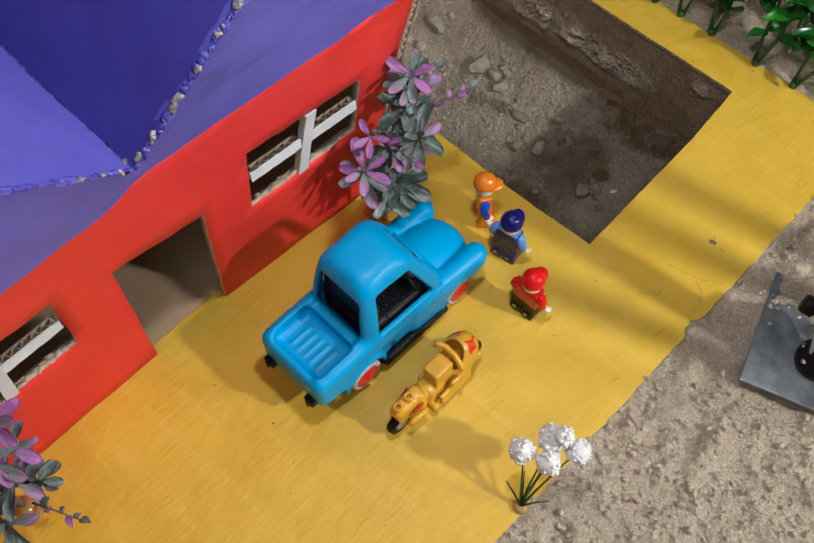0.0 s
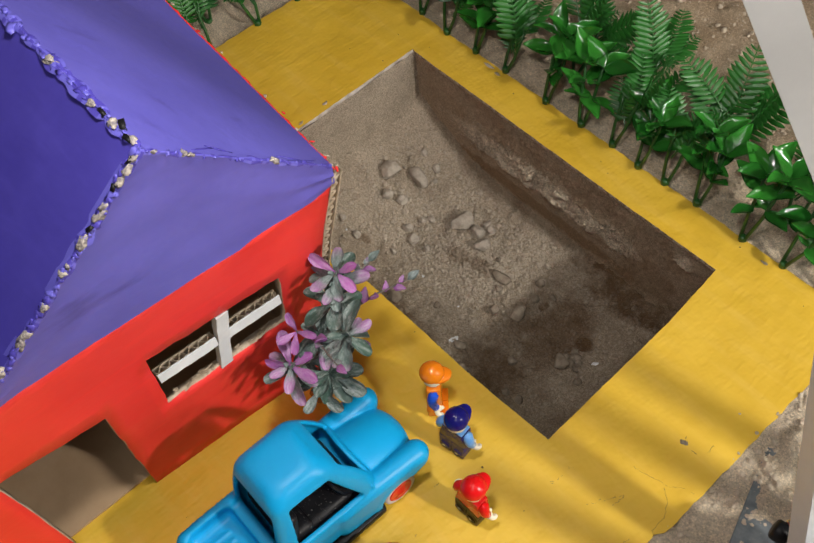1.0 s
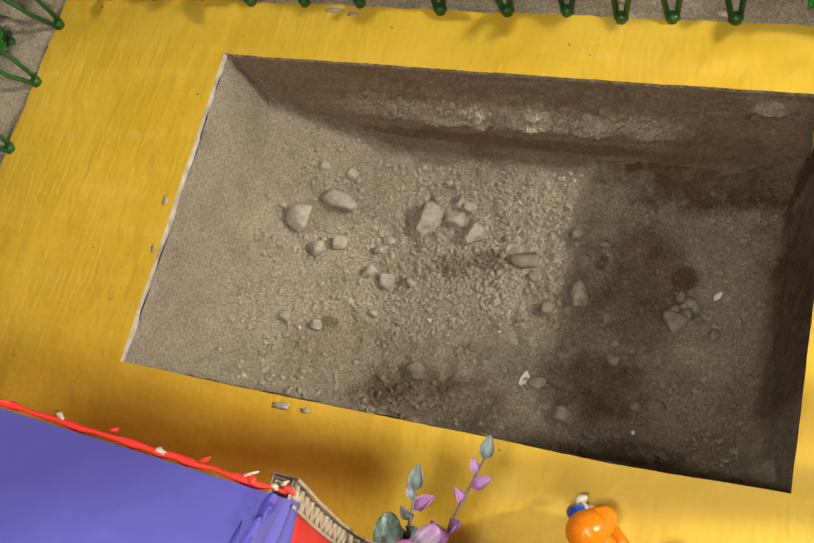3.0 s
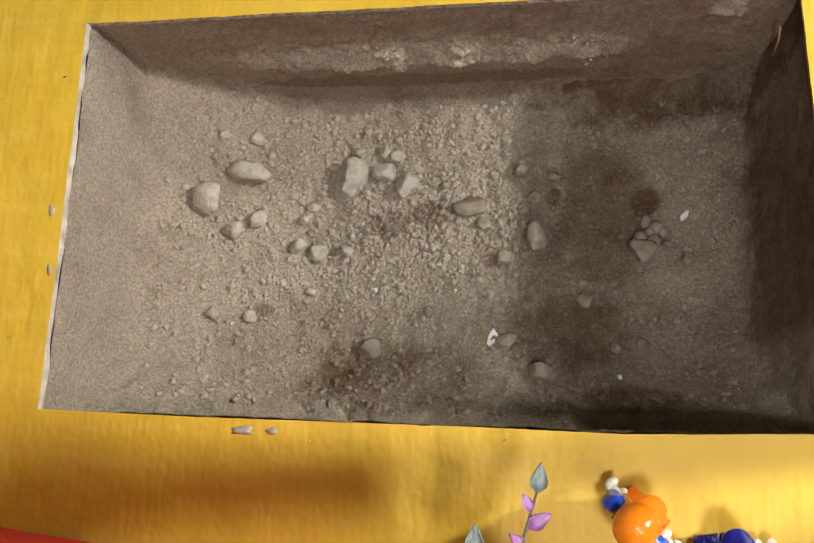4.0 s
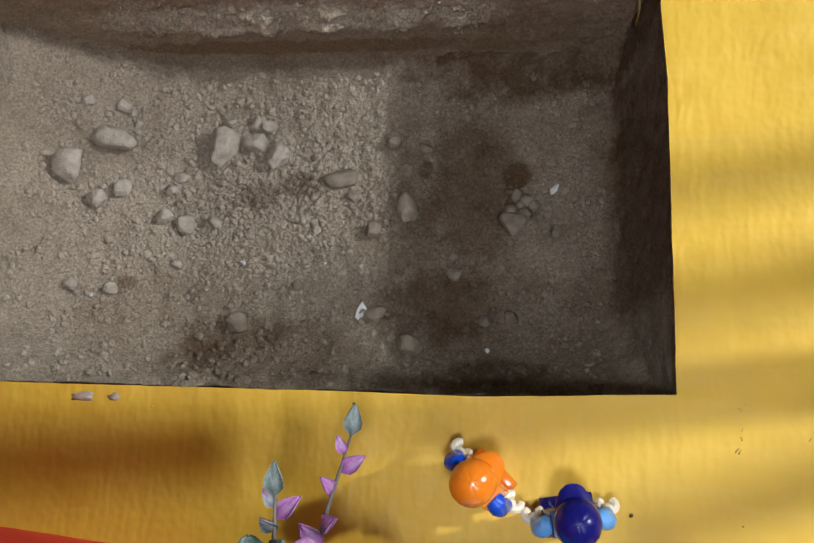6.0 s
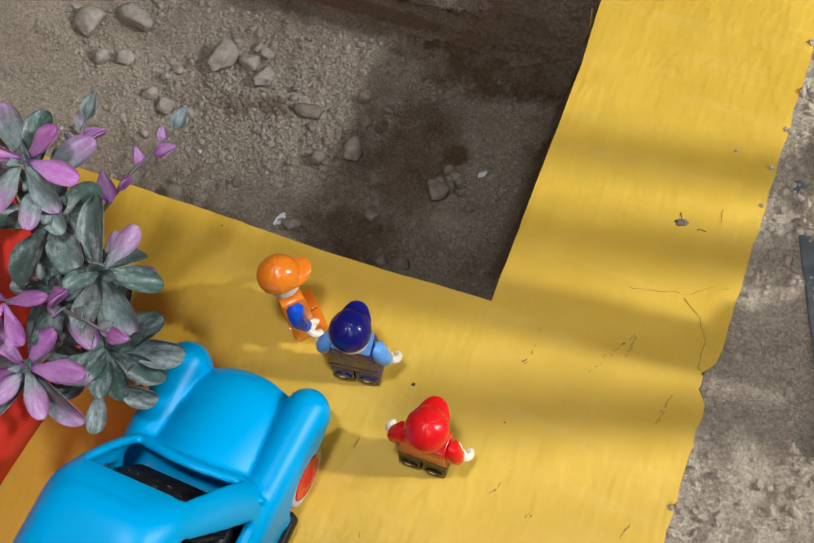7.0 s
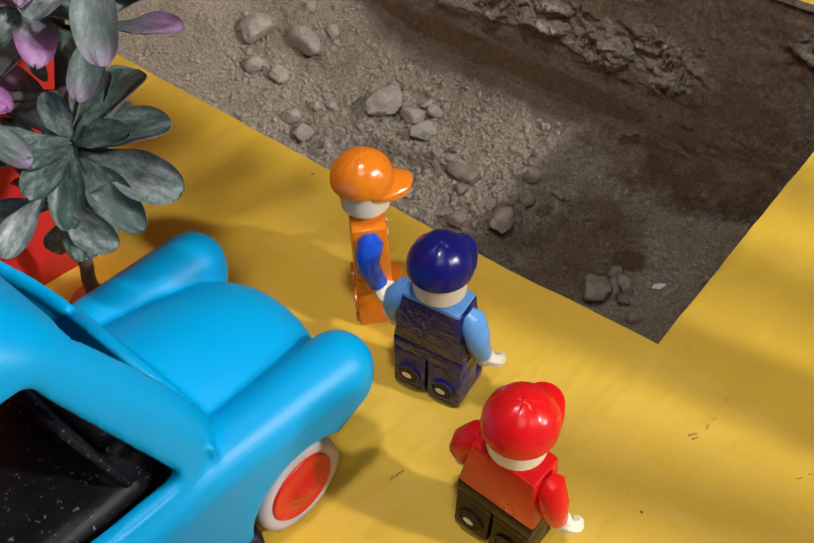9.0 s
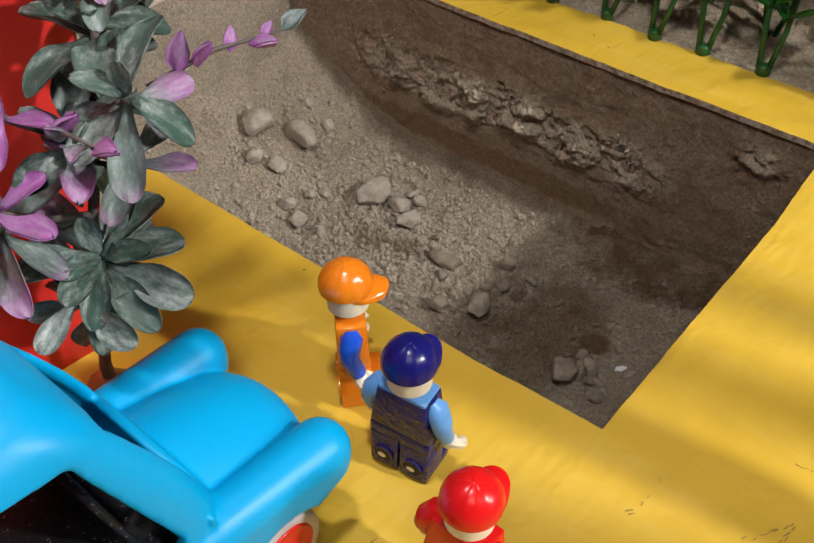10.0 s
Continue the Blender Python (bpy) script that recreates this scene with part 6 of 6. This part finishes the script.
for i, (x, y, r) in enumerate([(-0.1976, 0.0927, 0.0028), (-0.2009, 0.0869, 0.0024), (-0.1811, 0.0733, 0.0026), (-0.2190, 0.0846, 0.0034), (-0.1056, 0.1093, 0.0032), (-0.0486, 0.0844, 0.0029), (-0.0363, 0.0715, 0.0025), (-0.0545, 0.0800, 0.0026), (-0.0512, 0.0832, 0.0022), (-0.0490, 0.0788, 0.0028), (-0.0452, 0.0822, 0.0024), (-0.0530, 0.0868, 0.0020), (-0.0436, 0.0776, 0.0021),
                               (-0.0638, 0.0343, 0.0025), (-0.0532, 0.0358, 0.0025), (-0.1435, 0.0472, 0.0021), (-0.1954, 0.0544, 0.0026), (-0.2334, 0.0416, 0.0024), (-0.2191, 0.0410, 0.0026), (-0.0992, 0.0975, 0.0028),
                               (-0.0909, 0.1066, 0.0023), (-0.0765, 0.0533, 0.0029), (-0.2348, 0.1212, 0.0023), (-0.2223, 0.1216, 0.0028), (-0.2160, 0.1143, 0.0018), (-0.1389, 0.1025, 0.0019)]):
    stone(x, y, r, r * (0.8 + 0.1 * (i % 4)), pit_floor(x, y), 50 + i, "small rounded stone on the pit floor", "stones in the pit", 0.7)


def grit(name, count, seed, spot, surface, sizes, label, material, power=1.7, proud=0.40):
    """Many small stones in one mesh."""
    rng = random.Random(seed)
    bm = bmesh.new()
    vs = bmesh.ops.create_icosphere(bm, subdivisions=1, radius=1)["verts"]
    unit = [v.co.copy() for v in vs]
    tris = [[v.index for v in f.verts] for f in bm.faces]
    bm.free()
    co, fs = [], []
    for k in range(count):
        x, y = spot(rng)
        r = sizes[0] * (sizes[1] / sizes[0]) ** (rng.random() ** power)
        m = Matrix.Translation((x, y, surface(x, y) + proud * r)) @ Euler((rng.random() * 6, rng.random() * 6, rng.random() * 6)).to_matrix().to_4x4() @ Matrix.Diagonal((r, r * rng.uniform(0.6, 1), r * rng.uniform(0.5, 0.9), 1))
        o = len(co)
        co += [tuple(m @ (u * rng.uniform(0.8, 1.15))) for u in unit]
        fs += [tuple(o + i for i in t) for t in tris]
    return tagged(mesh_part(name, from_lists(name, co, fs), material, smooth=False), label, "gravel", kind="stuff")


def pit_spot(rng):
    while True:
        x, y = rng.uniform(-0.256, -0.018), rng.uniform(0.004, 0.140)
        if rng.random() < 0.20 + 0.80 * math.exp(-((x + 0.155) / 0.055) ** 2 - ((y - 0.088) / 0.035) ** 2):
            return x, y


def sand_spot(rng):
    while True:
        x, y = (rng.uniform(0.072, 0.22), rng.uniform(-0.20, 0.20)) if rng.random() < 0.7 else (rng.uniform(-0.30, 0.10), rng.uniform(0.180, 0.40))
        return x, y


grit("pit_grit", 15000, 11, pit_spot, pit_floor, (0.00034, 0.0021), "grey-brown grit scattered over the pit floor", GRIT, 3.2, 0.30)
grit("sand_grit", 17000, 12, sand_spot, sand_height, (0.0004, 0.0026), "coarse pale grit scattered on the sand", SAND_GRIT, 3.6, 0.25)


# ---- paper scraps, straw, thread and glue stains ----
def scrap(x, y, z, size, yaw, label, material, seed, name="paper_scrap", category="scrap"):
    rng = random.Random(seed)
    bm = bmesh.new()
    n = 9
    rim = [(math.cos(t), math.sin(t)) for t in np.linspace(0, 2 * math.pi, n, endpoint=False)]
    up = [bm.verts.new((size[0] * c * rng.uniform(0.6, 1.15), size[1] * q * rng.uniform(0.55, 1.2), 0.0004 + rng.uniform(0, 0.0010))) for c, q in rim]
    mid = bm.verts.new((0, 0, 0.0012))
    dn = [bm.verts.new(v.co - Vector((0, 0, 0.0003))) for v in up]
    low = bm.verts.new((0, 0, 0.0009))
    for k in range(n):
        q = (k + 1) % n
        bm.faces.new((up[k], up[q], mid))
        bm.faces.new((dn[q], dn[k], low))
        bm.faces.new((up[q], up[k], dn[k], dn[q]))
    ob = part(name, bm, material, smooth=False)
    ob.matrix_world = pose(x, y, z, rng.uniform(-12, 12), rng.uniform(-12, 12), yaw)
    return tagged(ob, label, category, "scraps in the pit")


PAPER = simple("white_paper", (0.74, 0.75, 0.78), (0.82, 0.83, 0.85), 0.7)
STRAW = simple("dry_straw", (0.42, 0.30, 0.08), (0.52, 0.38, 0.12), 0.6)
STAIN = simple("grey_glue_stain", (0.34, 0.28, 0.22), (0.46, 0.40, 0.34), 0.55)
for i, (x, y, a, b, yaw) in enumerate(((-0.1149, 0.0369, 0.0024, 0.0036, -20), (-0.1672, 0.0564, 0.0015, 0.0009, -10), (-0.0373, 0.0892, 0.0011, 0.0034, -38), (-0.0623, 0.0217, 0.0011, 0.0010, 0), (-0.1318, 0.0568, 0.0009, 0.0006, 30), (-0.2258, 0.0382, 0.0010, 0.0008, 0))):
    scrap(x, y, pit_floor(x, y) + 0.0003, (a, b), yaw, "crumpled white paper scrap lying on the soil", PAPER, i)


def strand(name, pts, r, material, label, category):
    bm = bmesh.new()
    tube(bm, pts, r, 6)
    return tagged(part(name, bm, material), label, category)


strand("straw", [(-0.0090, 0.1395, -0.018), (-0.0085, 0.1380, -0.026), (-0.0092, 0.1360, -0.034)], 0.0004, STRAW, "short golden straw stuck to the pit wall", "straw")
strand("thread", [(x, y, sand_height(x, y) + 0.0006) for x, y in ((0.0780, -0.0610), (0.0795, -0.0640), (0.0830, -0.0655), (0.0862, -0.0662), (0.0890, -0.0685))], 0.0005, CARD_EDGE, "curved pale thread lying on the sand", "thread")
for i, (x, y, a, b) in enumerate(((-0.187, -0.0085, 0.0042, 0.0014), (-0.177, -0.0080, 0.0024, 0.0010), (-0.2725, 0.0700, 0.0012, 0.0024), (-0.2705, 0.0470, 0.0011, 0.0020), (-0.2186, 0.1713, 0.0040, 0.0016), (-0.2080, 0.1700, 0.0024, 0.0012), (0.0110, 0.1690, 0.0020, 0.0009))):
    bm = bmesh.new()
    ball(bm, Matrix.Translation((x, y, BOARD_TOP(x, y))) @ Matrix.Diagonal((a, b, 0.0004, 1)), 2, 0, 0.8, i * 3.1)
    part("glue_stain", bm, STAIN, bpy.data.objects["cardboard_base"], "greyish dried glue stain on the paint")


# ---- crumbled clods along the pit's back wall ----
def wall_clods():
    rng = random.Random(31)
    bm = bmesh.new()
    unit_vs = bmesh.ops.create_icosphere(bm, subdivisions=1, radius=1)["verts"]
    unit = [v.co.copy() for v in unit_vs]
    tris = [[v.index for v in f.verts] for f in bm.faces]
    bm.free()
    co, fs = [], []
    while len(co) < 800 * len(unit):
        x, z = rng.uniform(-0.225, -0.062), rng.choice((rng.gauss(-0.033, 0.005), rng.gauss(-0.046, 0.005)))
        if fbm(x, 0, z, 48) < -0.05 or abs(x + 0.145) > 0.080 * (0.75 + 0.5 * rng.random()):
            continue
        r = 0.0003 * (0.0010 / 0.0003) ** (rng.random() ** 2.4)
        m = Matrix.Translation((x, 0.1456 - 0.0049 * max(0.0, fbm(x, 0, 1.4 * z, 75) + 0.12) ** 0.7, z)) @ Euler((rng.random() * 6, rng.random() * 6, rng.random() * 6)).to_matrix().to_4x4() @ Matrix.Diagonal((r, r * rng.uniform(0.6, 1), r * rng.uniform(0.6, 1.0), 1))
        o = len(co)
        co += [tuple(m @ (u * rng.uniform(0.75, 1.15))) for u in unit]
        fs += [tuple(o + i for i in t) for t in tris]
    tagged(mesh_part("wall_clods", from_lists("wall_clods", co, fs), CLOD), "crumbled dry clods clinging to the pit wall", "soil", kind="stuff")


CLOD = soil("dry_clod", (0.56, 0.46, 0.36), (0.27, 0.19, 0.13), [], base=0.25, gritty=0.6)
wall_clods()
